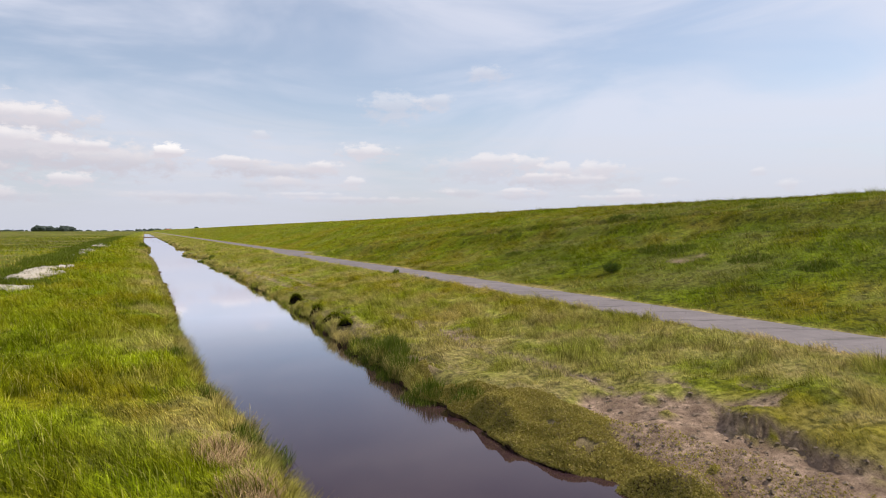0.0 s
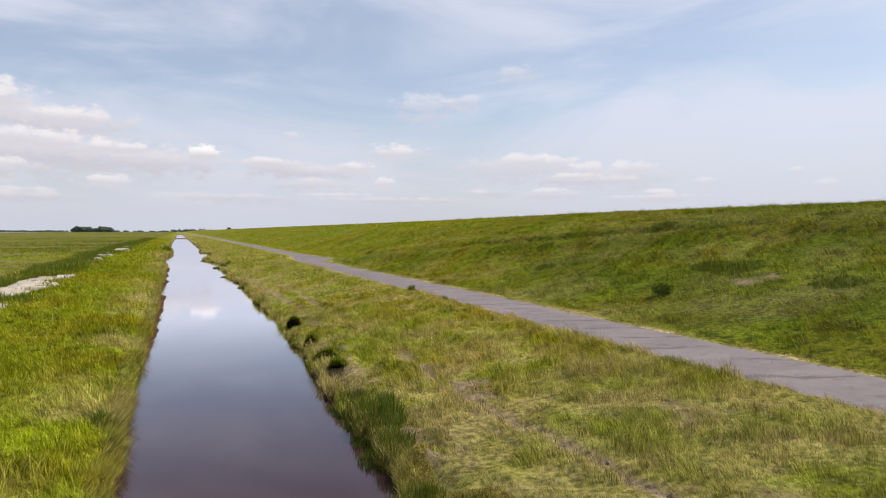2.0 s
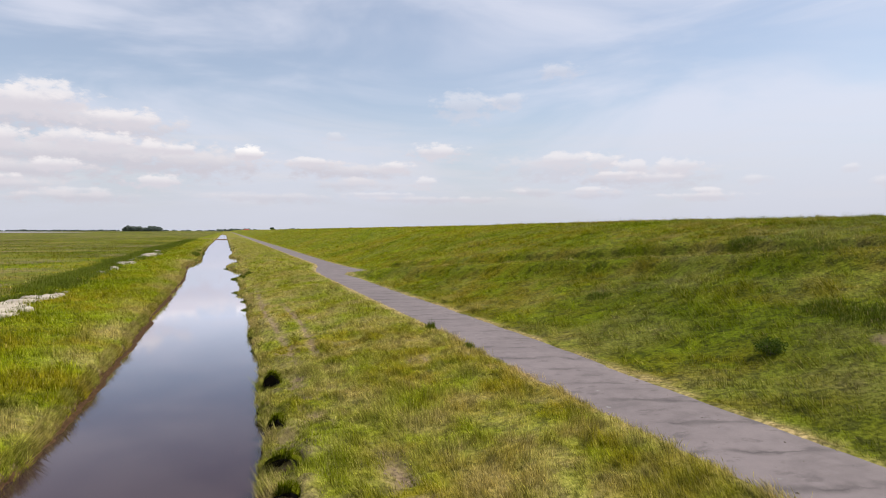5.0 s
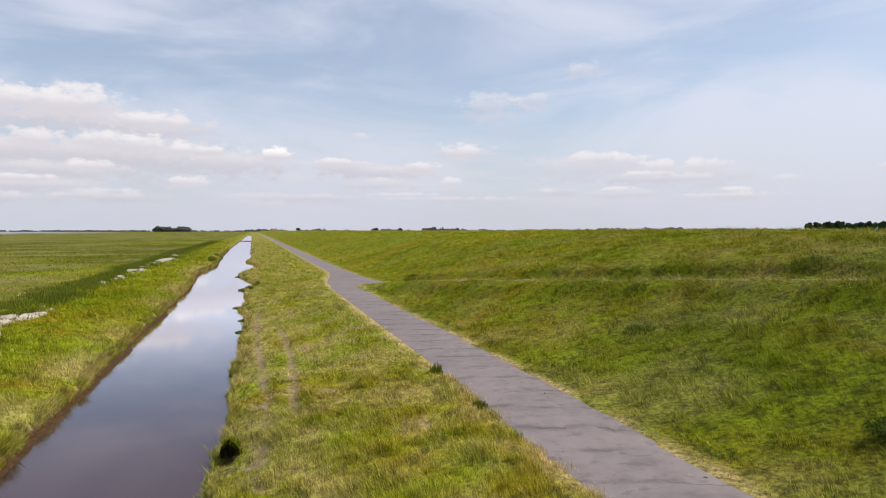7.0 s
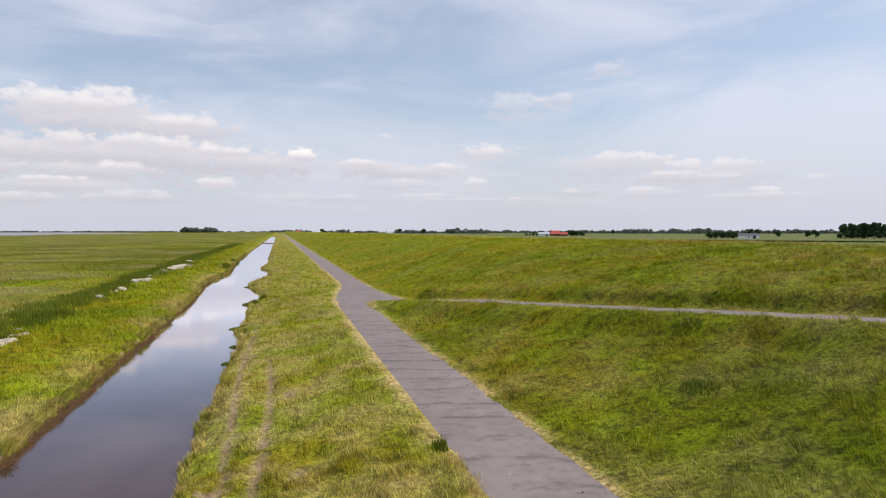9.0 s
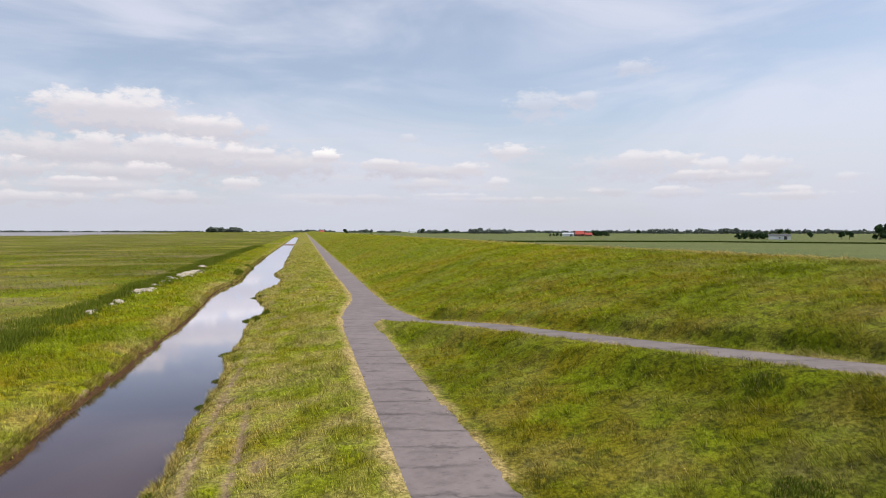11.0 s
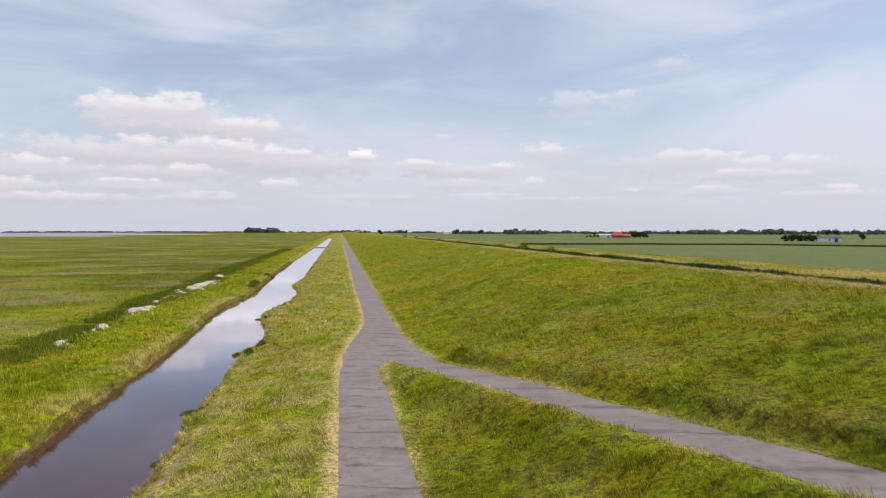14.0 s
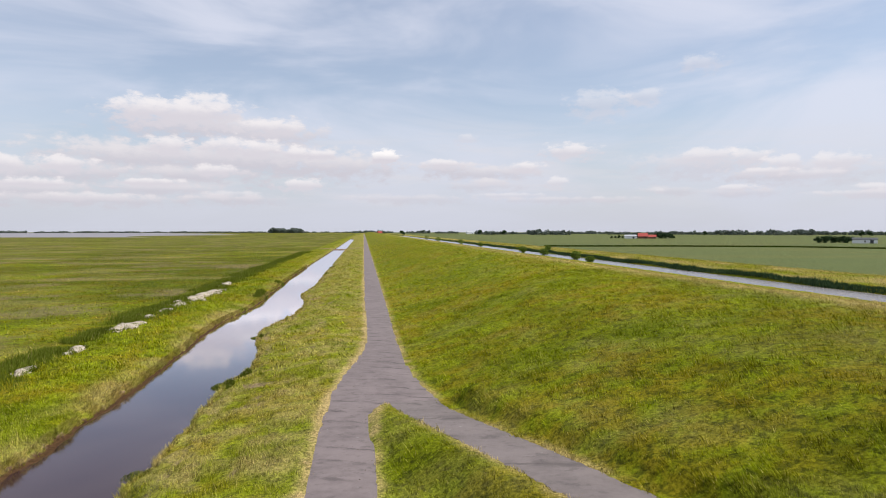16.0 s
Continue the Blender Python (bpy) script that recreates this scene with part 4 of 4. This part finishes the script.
def stake():
    root = new("dry_stalk")
    root.location = (1.62, 11.6, float(height(np.array(1.5), np.array(11.6))) - 0.05)
    bm = bmesh.new()
    bmesh.ops.create_cone(bm, cap_ends=True, segments=6, radius1=0.008, radius2=0.005, depth=0.56, matrix=pose(0, 0, 0.28))
    part("stem", bm, M_STEM, root)
    bm = bmesh.new()
    bmesh.ops.create_cone(bm, cap_ends=True, segments=6, radius1=0.011, radius2=0.003, depth=0.09, matrix=pose(0, 0, 0.59))
    part("seed_head", bm, M_STEM, root)
    tagged(root, "thin pale dry stalk standing at the ditch edge", "plant stalk")


stake()


def reed_belt():
    rng = np.random.default_rng(77)
    n = 150000
    y = 44 + 320 * rng.uniform(0, 1, n) ** 1.6
    x = belt_x(y) + rng.normal(0, 1.15, n) * (0.45 + 1.1 * fbm(y, y * 0, 9.0, 94, 2))
    keep = fbm(x, y, 3.0, 95, 3) > 0.42
    for hx, hy, rx, ry in SHELLS:
        keep &= np.hypot((x - hx) / rx, (y - hy) / ry) > 0.75
    x, y = x[keep], y[keep]
    h = rng.uniform(0.15, 0.55, len(x)) * (0.35 + 1.3 * fbm(x, y, 1.8, 97, 3))
    v, f, _ = blades(rng, x, y, height(x, y), h, np.where(y < 120, 0.06, 0.12) * rng.uniform(0.6, 1.3, len(x)), 0.5, (-0.2, 0.2, 1.0), 1)
    tagged(thing("reeds", mesh_from("reeds", v, f, M_REED)), "dark green belt of reeds across the polder pasture", "reeds", kind="stuff")


reed_belt()


# ---- shell grit beside the reeds ----
def shell_heap(x, y, rx, ry, seed):
    rng = np.random.default_rng(seed)
    root = new("shell_heap")
    z0 = float(height(np.array(x), np.array(y)))
    root.location = (x, y, z0)
    t = np.linspace(-1, 1, 34)
    X, Y = np.meshgrid(t * rx * 1.5, np.linspace(-1, 1, 110) * ry * 1.3)
    d = np.hypot(X / rx, Y / ry) + 2.2 * (fbm(X + x, Y + y, 0.9 + 0.05 * ry, seed, 4) - 0.5)
    top = 0.16 * (1 - np.clip(d, 0, 1.3) ** 2) + 0.07 * (fbm(X + x, Y + y, 0.35, seed + 3, 2) - 0.5)
    Z = height(X + x, Y + y) - z0 + top + 0.12
    Z = np.where(d > 1.02, Z - 0.4, Z)
    thing("mound", grid_mesh("mound", X, Y, Z, M_SHELL), root)
    n = int(60 + 22 * ry)
    px, py = rng.uniform(-1, 1, n) * rx, rng.uniform(-1, 1, n) * ry
    ok = np.hypot(px / rx, py / ry) < 1.1
    px, py = px[ok], py[ok]
    pz = height(px + x, py + y) - z0 + 0.12 * (1 - np.hypot(px / rx, py / ry) ** 2) + 0.06
    s = rng.uniform(0.03, 0.10, len(px))[:, None]
    c = np.stack([px, py, pz], -1)
    k = np.array([(1, 0, 0), (-1, 0, 0), (0, 1, 0), (0, -1, 0), (0, 0, 0.7), (0, 0, -0.7)], float)
    v = (c[:, None, :] + s[:, None, :] * (k[None] * rng.uniform(0.6, 1.2, (len(px), 6, 1)))).reshape(-1, 3)
    f = np.array([(0, 2, 4), (2, 1, 4), (1, 3, 4), (3, 0, 4), (2, 0, 5), (1, 2, 5), (3, 1, 5), (0, 3, 5)])
    f = (np.arange(len(px)) * 6)[:, None, None] + f[None]
    tagged(thing("rubble", mesh_from("rubble", v, f.reshape(-1, 3), M_SHELL), root), kind="stuff")
    n = int(500 + 320 * ry)
    px, py = rng.uniform(-1.3, 1.3, n) * rx, rng.uniform(-1.2, 1.2, n) * ry
    ok = fbm(px + x, py + y, 0.8, seed + 9, 3) > 0.58
    px, py = px[ok], py[ok]
    v, f, _ = blades(rng, px, py, height(px + x, py + y) - z0 + 0.1, rng.uniform(0.1, 0.4, len(px)), 0.05 * rng.uniform(0.6, 1.4, len(px)), 0.7, (0.0, 0.0, 0.0), 1)
    tagged(thing("weed_growth", mesh_from("weed_growth", v, f, M_REED), root), kind="stuff")
    tagged(root, "low heap of pale shell grit beside the reeds", "shell heap", "shell heaps in the polder")


for i, q in enumerate(SHELLS):
    shell_heap(*q, 700 + i)


# ---- small dirt ----
def clods(name, label, n, place, size, seed, category, mat=M_CLOD):
    rng = np.random.default_rng(seed)
    x, y, z = place(rng, n)
    s = (size[0] + (size[1] - size[0]) * rng.uniform(0, 1, len(x)) ** 3.5)[:, None]
    k = np.array([(1, 0, 0), (-1, 0, 0), (0, 1, 0), (0, -1, 0), (0, 0, 0.6), (0.6, 0.6, 0.2), (-0.6, 0.6, 0.25), (-0.6, -0.6, 0.2), (0.6, -0.6, 0.25)], float)
    v = (np.stack([x, y, z], -1)[:, None, :] + s[:, None, :] * k[None] * rng.uniform(0.55, 1.3, (len(x), 9, 1))).reshape(-1, 3)
    f = np.array([(0, 5, 4), (5, 2, 4), (2, 6, 4), (6, 1, 4), (1, 7, 4), (7, 3, 4), (3, 8, 4), (8, 0, 4)])
    f = ((np.arange(len(x)) * 9)[:, None, None] + f[None]).reshape(-1, 3)
    tagged(thing(name, mesh_from(name, v, f, mat)), label, category, kind="stuff")


def on_road(rng, n):
    y = rng.uniform(8, 95, n)
    u = rng.beta(1.6, 1.2, n)
    x = road_left(y) + 0.1 + u * (3.0 - 0.2)
    near = fbm(x, y, 1.2, 111, 2) > 0.47
    x, y = x[near], y[near]
    return x, y, road_z(y) + 0.015


def on_mud(rng, n):
    x, y = rng.uniform(6.3, 11.5, n), rng.uniform(3, 24, n)
    ok = (mud_mask(x, y) > 0.35) & (x > water_right(y) + 0.15)
    x, y = x[ok], y[ok]
    return x, y, height(x, y) - 0.005


clods("dung_crumbs", "small dark dung crumbs scattered on the road", 700, on_road, (0.012, 0.055), 41, "dung")
clods("soil_clods", "crumbled brown soil clods on the trodden bank", 9000, on_mud, (0.005, 0.07), 42, "soil", M_EARTH)
clods("dark_clods", "few dark wet clods on the trodden bank", 900, on_mud, (0.01, 0.07), 43, "soil")


def marsh_plants():
    """Low fleshy growth in a dense mat along the dike-side shore."""
    rng = np.random.default_rng(66)
    n = 190000
    y = 3 + 15 * rng.uniform(0, 1, n) ** 1.3
    d = rng.uniform(0, 1, n) ** 1.3 * np.interp(y, [9, 12, 14, 18], [2.0, 1.4, 0.7, 0.4])
    x = water_right(y) + d
    ok = (rng.uniform(0, 1, n) > mud_mask(x, y) * 0.9) & (fbm(x, y, 0.5, 99, 3) > 0.22)
    for hx, hy, hr in HOLLOWS:
        ok &= np.hypot(x - hx, y - hy) > hr * 1.1
    x, y = x[ok], y[ok]
    m = len(x)
    size = 0.015 * rng.uniform(0.5, 1.6, m)
    c = np.stack([x, y, height(x, y) + 0.01 + rng.uniform(0, 0.05, m) * fbm(x, y, 0.3, 98, 2) * 2], -1)
    u = rng.normal(size=(m, 3))
    u *= (size / np.linalg.norm(u, axis=1))[:, None]
    w = np.cross(u, rng.normal(size=(m, 3)))
    w *= (size / np.linalg.norm(w, axis=1))[:, None]
    v = np.stack([c - u - w * 0.5, c + u - w * 0.5, c + w], 1).reshape(-1, 3)
    tagged(thing("marsh_plants", mesh_from("marsh_plants", v, np.arange(3 * m).reshape(m, 3), M_MARSH)), "low olive marsh plants matted along the muddy shore", "plants", kind="stuff")


marsh_plants()


def bank_hollow(x, y, r, seed):
    """A niche, its shade painted near-black, under an overhanging lip of turf, open to the water."""
    rng = np.random.default_rng(seed)
    root = new("bank_hollow")
    root.matrix_basis = pose(x, y, 0.0, 0, 0, 48)
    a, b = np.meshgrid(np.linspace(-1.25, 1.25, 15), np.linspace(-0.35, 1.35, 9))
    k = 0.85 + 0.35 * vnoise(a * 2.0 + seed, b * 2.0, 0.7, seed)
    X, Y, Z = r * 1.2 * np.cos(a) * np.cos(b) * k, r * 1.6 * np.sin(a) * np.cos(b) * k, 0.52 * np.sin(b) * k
    thing("niche", grid_mesh("niche", X, Y, Z, M_NICHE_SHADE), root)
    thing("lip", grid_mesh("lip", X * 1.12 + 0.03, Y * 1.1, Z * 1.12 + 0.03, M_GROUND), root)
    n = 2600
    a, b = rng.uniform(-1.2, 1.2, n), rng.uniform(-0.1, 1.35, n)
    px, py, pz = r * 1.3 * np.cos(a) * np.cos(b) + 0.04, r * 1.68 * np.sin(a) * np.cos(b), 0.56 * np.sin(b)
    v, f, _ = blades(rng, px, py, pz, rng.uniform(0.08, 0.26, n), 0.014 * rng.uniform(0.6, 1.4, n), 0.9, (0.35, 0.0, 0.0), 2)
    tagged(thing("turf", mesh_from("turf", v, f, M_BLADE), root), kind="stuff")
    tagged(root, "dark hollow washed out under the grassy bank", "bank hollow", "hollows in the ditch bank")


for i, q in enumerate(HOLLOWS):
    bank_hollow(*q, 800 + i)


# ---- trees ----
def tree(name, label, h, w, clear, seed, leaf, n, mat):
    """Tapered trunk with limbs; a crown of many small leaf clumps in uneven masses."""
    rng = np.random.default_rng(seed)
    root = new(name)
    bm = bmesh.new()

    def limb(a, b, ra, rb):
        d = (b - a).normalized()
        s = d.orthogonal().normalized()
        q = d.cross(s)
        rings = []
        for p, r in ((a, ra), ((a + b) / 2 + s * r_bend(ra), (ra + rb) / 2), (b, rb)):
            rings.append([bm.verts.new(p + r * (math.cos(t) * s + math.sin(t) * q)) for t in (0, 1.257, 2.513, 3.77, 5.027)])
        for lo, hi in zip(rings, rings[1:]):
            for i in range(5):
                bm.faces.new((lo[i], lo[(i + 1) % 5], hi[(i + 1) % 5], hi[i]))

    r_bend = lambda r: r * rng.uniform(-0.6, 0.6)
    top = Vector((0, 0, h * 0.62))
    limb(Vector((0, 0, -0.4)), top, h * 0.028, h * 0.012)
    heads = [Vector((0, 0, h * 0.8))]
    for i in range(7):
        a = i * 0.9 + rng.uniform(0, 0.5)
        z = rng.uniform(clear + 0.12 * h, 0.8 * h)
        q = w * rng.uniform(0.22, 0.36) * (1.15 - 0.5 * z / h)
        tip = Vector((q * math.cos(a), q * math.sin(a), z))
        limb(Vector((0, 0, max(clear * 0.7, z - 0.22 * h))), tip, h * 0.012, h * 0.004)
        heads.append(tip)
    part("trunk", bm, M_BARK, root)
    per = n // len(heads)
    cs = []
    for p in heads:
        d = rng.normal(size=(per, 3))
        d /= np.linalg.norm(d, axis=1)[:, None]
        r = w * rng.uniform(0.17, 0.26)
        c = np.array(p)[None] + d * (rng.uniform(0.3, 1, per) ** 0.5 * (0.8 + 0.4 * vnoise(d[:, 0] * 4, d[:, 2] * 4, 1.0, seed)))[:, None] * [r, r, r * 0.85]
        cs.append(c)
    c = np.concatenate(cs)
    c[:, 2] = np.clip(c[:, 2], clear, h)
    m = len(c)
    u = rng.normal(size=(m, 3))
    u *= (leaf / np.linalg.norm(u, axis=1))[:, None]
    v2 = np.cross(u, rng.normal(size=(m, 3)))
    v2 *= (leaf * 0.7 / np.linalg.norm(v2, axis=1))[:, None]
    v = np.stack([c - u, c + v2, c + u, c - v2], 1).reshape(-1, 3)
    thing("crown", mesh_from("crown", v, np.arange(4 * m).reshape(m, 4), mat), root)
    return tagged(root, label, "tree")


def az_place(az, d):
    a = radians(az)
    return 16.6 + d * math.sin(a), 41.3 + d * math.cos(a)


GROUND_FAR = 0.3
P_ROUND = tree("tree", "broad dark green tree at the edge of the fields", 12, 11, 2.2, 5, 0.8, 800, M_TREE)
P_ROUND.location = (*az_place(3.35, 1330), GROUND_FAR)
P_TALL = tree("tree", "dark green tree in a dense shelter belt", 15, 11, 0.4, 6, 0.9, 900, M_TREE)
P_TALL.location = (*az_place(46.2, 715), GROUND_FAR)
P_LOW = tree("tree", "low dark green tree in a farm hedge", 8, 9, 0.6, 7, 0.7, 700, M_TREE)
P_LOW.location = (*az_place(23.4, 985), GROUND_FAR)
tagged(P_TALL, group="shelter belt"), tagged(P_LOW, group="farm hedge")
rnd = random.Random(4)


def plant(proto, az, d, s=1.0, sz=None):
    x, y = az_place(az, d)
    ob = copy_thing(proto, pose(x, y, GROUND_FAR, 0, 0, rnd.uniform(0, 360)) @ Matrix.Diagonal((s, s, sz or s, 1)))
    return ob


for i in range(48):
    plant(P_TALL, 46.3 + i * 0.31 + rnd.uniform(-0.15, 0.15), 712 - i + rnd.uniform(-22, 22), rnd.uniform(0.8, 1.12), rnd.uniform(0.85, 1.1))
for i in range(9):
    plant(P_LOW, 36.6 + i * 0.28, 675 + rnd.uniform(-8, 8), rnd.uniform(0.6, 0.82))
for i in range(5):
    plant(P_LOW, 21.3 + i * 0.3, 965 + rnd.uniform(-12, 12), rnd.uniform(0.4, 0.7))
for i in range(6):
    plant(P_LOW, 24.8 + i * 0.26, 965 + rnd.uniform(-12, 12), rnd.uniform(0.8, 1.05))
for az, d, s in ((27.9 + 0.75, 1400, 0.9), (41.7, 705, 0.6), (43.8, 700, 0.65), (44.3, 692, 0.7), (39.4, 1250, 0.9), (39.9, 1260, 0.85), (10.1, 1700, 1.1), (12.2, 1650, 1.1)):
    plant(P_ROUND, az, d, s)


def far_wood(name, label, az0, az1, d, h, seed, gaps=0.0, grain=1.0):
    """A far line of woodland: crowns of leaf clumps over trunks hidden among them."""
    rng = np.random.default_rng(seed)
    length = abs(radians(az1 - az0)) * d
    n = max(3, int(length / (h * (0.42 if grain < 2 else 0.22))))
    cs, sizes = [], []
    for i in range(n):
        az = az0 + (az1 - az0) * (i + rng.uniform(-0.3, 0.3)) / n
        if vnoise(np.array(az * 3.1), np.array(seed * 1.7), 1.0, seed) < gaps:
            continue
        hh = h * rng.uniform(0.55, 1.0) * (0.75 + 0.4 * float(vnoise(np.array(az * 2.0), np.array(0.0), 1.0, seed + 5)))
        x, y = az_place(az, d + rng.uniform(-0.02, 0.03) * d)
        m = int(80 * grain)
        q = rng.normal(size=(m, 3))
        q /= np.linalg.norm(q, axis=1)[:, None]
        c = np.array([x, y, GROUND_FAR + hh * 0.52])[None] + q * (rng.uniform(0.2, 1, m) ** 0.5)[:, None] * [hh * 0.5, hh * 0.5, hh * 0.5]
        cs.append(c)
        sizes.append(np.full(m, hh * 0.16))
    c, s = np.concatenate(cs), np.concatenate(sizes)
    m = len(c)
    u = rng.normal(size=(m, 3))
    u *= (s / np.linalg.norm(u, axis=1))[:, None]
    w = np.cross(u, rng.normal(size=(m, 3)))
    w *= (s / np.linalg.norm(w, axis=1))[:, None]
    v = np.stack([c - u, c + w, c + u, c - w], 1).reshape(-1, 3)
    v[:, 2] = np.maximum(v[:, 2], GROUND_FAR)
    # beyond 1300 m the crowns take the leaf colour with haze painted in
    tagged(thing(name, mesh_from(name, v, np.arange(4 * m).reshape(m, 4), M_HAZEWOOD if d > 1300 else M_TREE)), label, "woodland", kind="stuff")


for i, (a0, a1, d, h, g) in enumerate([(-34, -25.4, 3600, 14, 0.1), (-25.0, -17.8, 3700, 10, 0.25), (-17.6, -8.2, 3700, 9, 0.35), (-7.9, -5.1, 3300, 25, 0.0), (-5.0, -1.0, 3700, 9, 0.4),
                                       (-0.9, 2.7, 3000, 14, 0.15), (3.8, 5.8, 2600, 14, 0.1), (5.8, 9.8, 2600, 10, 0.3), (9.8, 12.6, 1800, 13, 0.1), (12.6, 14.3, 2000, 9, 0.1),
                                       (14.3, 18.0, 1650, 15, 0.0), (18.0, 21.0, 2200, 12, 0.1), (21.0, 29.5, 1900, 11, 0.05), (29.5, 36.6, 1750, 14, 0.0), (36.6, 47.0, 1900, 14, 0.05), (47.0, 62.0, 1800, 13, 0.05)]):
    far_wood("far_wood", "distant line of woodland on the horizon, greyed with painted haze", a0, a1, d, h, 300 + i, g * 0.6, 3.0 if i == 3 else 1.0)


# ---- farm buildings ----
def gable_block(name, label, az, d, turn, length, depth, wall_h, roof_h, wall_mat, roof_mat, windows, category="house", hip=0.0):
    root = new(name)
    x, y = az_place(az, d)
    root.matrix_basis = pose(x, y, GROUND_FAR, 0, 0, turn)
    L, D = length / 2, depth / 2
    bm = bmesh.new()
    pts = [(-L, -D), (L, -D), (L, D), (-L, D)]
    lo = [bm.verts.new((p, q, -0.5)) for p, q in pts]
    hi = [bm.verts.new((p, q, wall_h)) for p, q in pts]
    for i in range(4):
        bm.faces.new((lo[i], lo[(i + 1) % 4], hi[(i + 1) % 4], hi[i]))
    for sx in (0, 1):
        a, b = (hi[0], hi[3]) if sx == 0 else (hi[2], hi[1])
        if hip == 0:
            t = bm.verts.new(((-L if sx == 0 else L), 0, wall_h + roof_h - 0.25))
            bm.faces.new((b, a, t) if sx == 0 else (b, a, t))
    part("wall", bm, wall_mat, root)
    bm = bmesh.new()
    o, th = 0.5, 0.25
    ridge = L + o - hip
    for s in (-1, 1):
        v = [bm.verts.new(q) for q in ((-L - o, s * (D + o), wall_h - 0.25), (L + o, s * (D + o), wall_h - 0.25), (ridge, 0, wall_h + roof_h), (-ridge, 0, wall_h + roof_h))]
        w = [bm.verts.new((q.co.x, q.co.y, q.co.z + th)) for q in v]
        bm.faces.new(v), bm.faces.new(w[::-1])
        for i in range(4):
            bm.faces.new((v[i], v[(i + 1) % 4], w[(i + 1) % 4], w[i]))
    if hip:
        for s in (-1, 1):
            bm.faces.new([bm.verts.new(q) for q in ((s * (L + o), -D - o, wall_h - 0.1), (s * (L + o), D + o, wall_h - 0.1), (s * ridge, 0, wall_h + roof_h + th))])
    part("roof", bm, roof_mat, root)
    for i in range(windows):
        bm = bmesh.new()
        px = -L + length * (i + 0.5) / windows
        bmesh.ops.create_cube(bm, size=1.0, matrix=pose(px, -D - 0.02, wall_h * 0.5) @ Matrix.Diagonal((1.2, 0.12, 1.4, 1)))
        part("window", bm, M_GLASS, root)
    bm = bmesh.new()
    bmesh.ops.create_cube(bm, size=1.0, matrix=pose(L * 0.55, -D - 0.03, min(1.6, wall_h * 0.42)) @ Matrix.Diagonal((2.6 if windows < 3 else 1.1, 0.14, min(3.2, wall_h * 0.84), 1)))
    part("door", bm, M_SLATE, root)
    return tagged(root, label, category)


gable_block("farmhouse", "brick farmhouse with a tall red tiled roof", 23.8, 955, -20, 12.5, 10, 3.0, 4.6, M_BRICK, M_TILE, 4)
gable_block("farm_annex", "low brick annex with a red tiled roof", 24.55, 948, -20, 10, 7.5, 2.5, 2.6, M_BRICK, M_TILE, 3)
gable_block("barn", "long pale grey sheet metal barn", 22.85, 955, -30, 16, 12, 3.2, 1.9, M_WHITE, M_GREYROOF, 0, "barn")
gable_block("barn", "low white barn with a dark roof", 39.6, 665, -38, 18, 10, 3.4, 1.3, M_WHITE, M_SLATE, 1, "barn")
gable_block("barn", "small white barn far across the fields", 9.25, 2300, 10, 26, 14, 5, 4, M_WHITE, M_GREYROOF, 0, "barn")
gable_block("farmhouse", "far farmhouse with a red roof", 1.4, 2500, 10, 16, 10, 4, 5, M_BRICK, M_TILE, 2)


# ---- overgrown field ditch across the crops ----
def field_ditch():
    rng = np.random.default_rng(88)
    n = 24000
    t = rng.uniform(0, 1, n)
    x = 138 + t * 400
    y = np.interp(x, [116, 150, 225, 290, 320, 560], [488, 467, 458, 435, 392, 180]) + rng.normal(0, 0.5, n)
    h = rng.uniform(0.6, 1.3, n)
    v, f, _ = blades(rng, x, y, height(x, y), h, 0.5 * rng.uniform(0.6, 1.3, n), 0.4, (0.0, 0.0, 0.0), 1)
    tagged(thing("ditch_growth", mesh_from("ditch_growth", v, f, M_WEED)), "dark green growth along a narrow field ditch", "grass", kind="stuff")


field_ditch()


def canal_reeds():
    """Dark green growth along the canal's far edge."""
    rng = np.random.default_rng(89)
    n = 30000
    y = 90 + 900 * (1 - (1 - rng.uniform(0, 1, n)) ** 0.4)
    x = 106.9 + rng.uniform(0, 2.2, n) + 0.5 * np.sin(y * 0.11)
    h = rng.uniform(0.2, 0.8, n) * (0.3 + 1.5 * fbm(x, y, 5.0, 121, 3))
    v, f, _ = blades(rng, x, y, np.maximum(height(x, y), -0.2), h, 0.22 * rng.uniform(0.6, 1.3, n), 0.4, (-0.2, 0.0, 0.0), 1)
    tagged(thing("canal_reeds", mesh_from("canal_reeds", v, f, M_TREE)), "dark green reeds along the far canal edge", "reeds", kind="stuff")


canal_reeds()
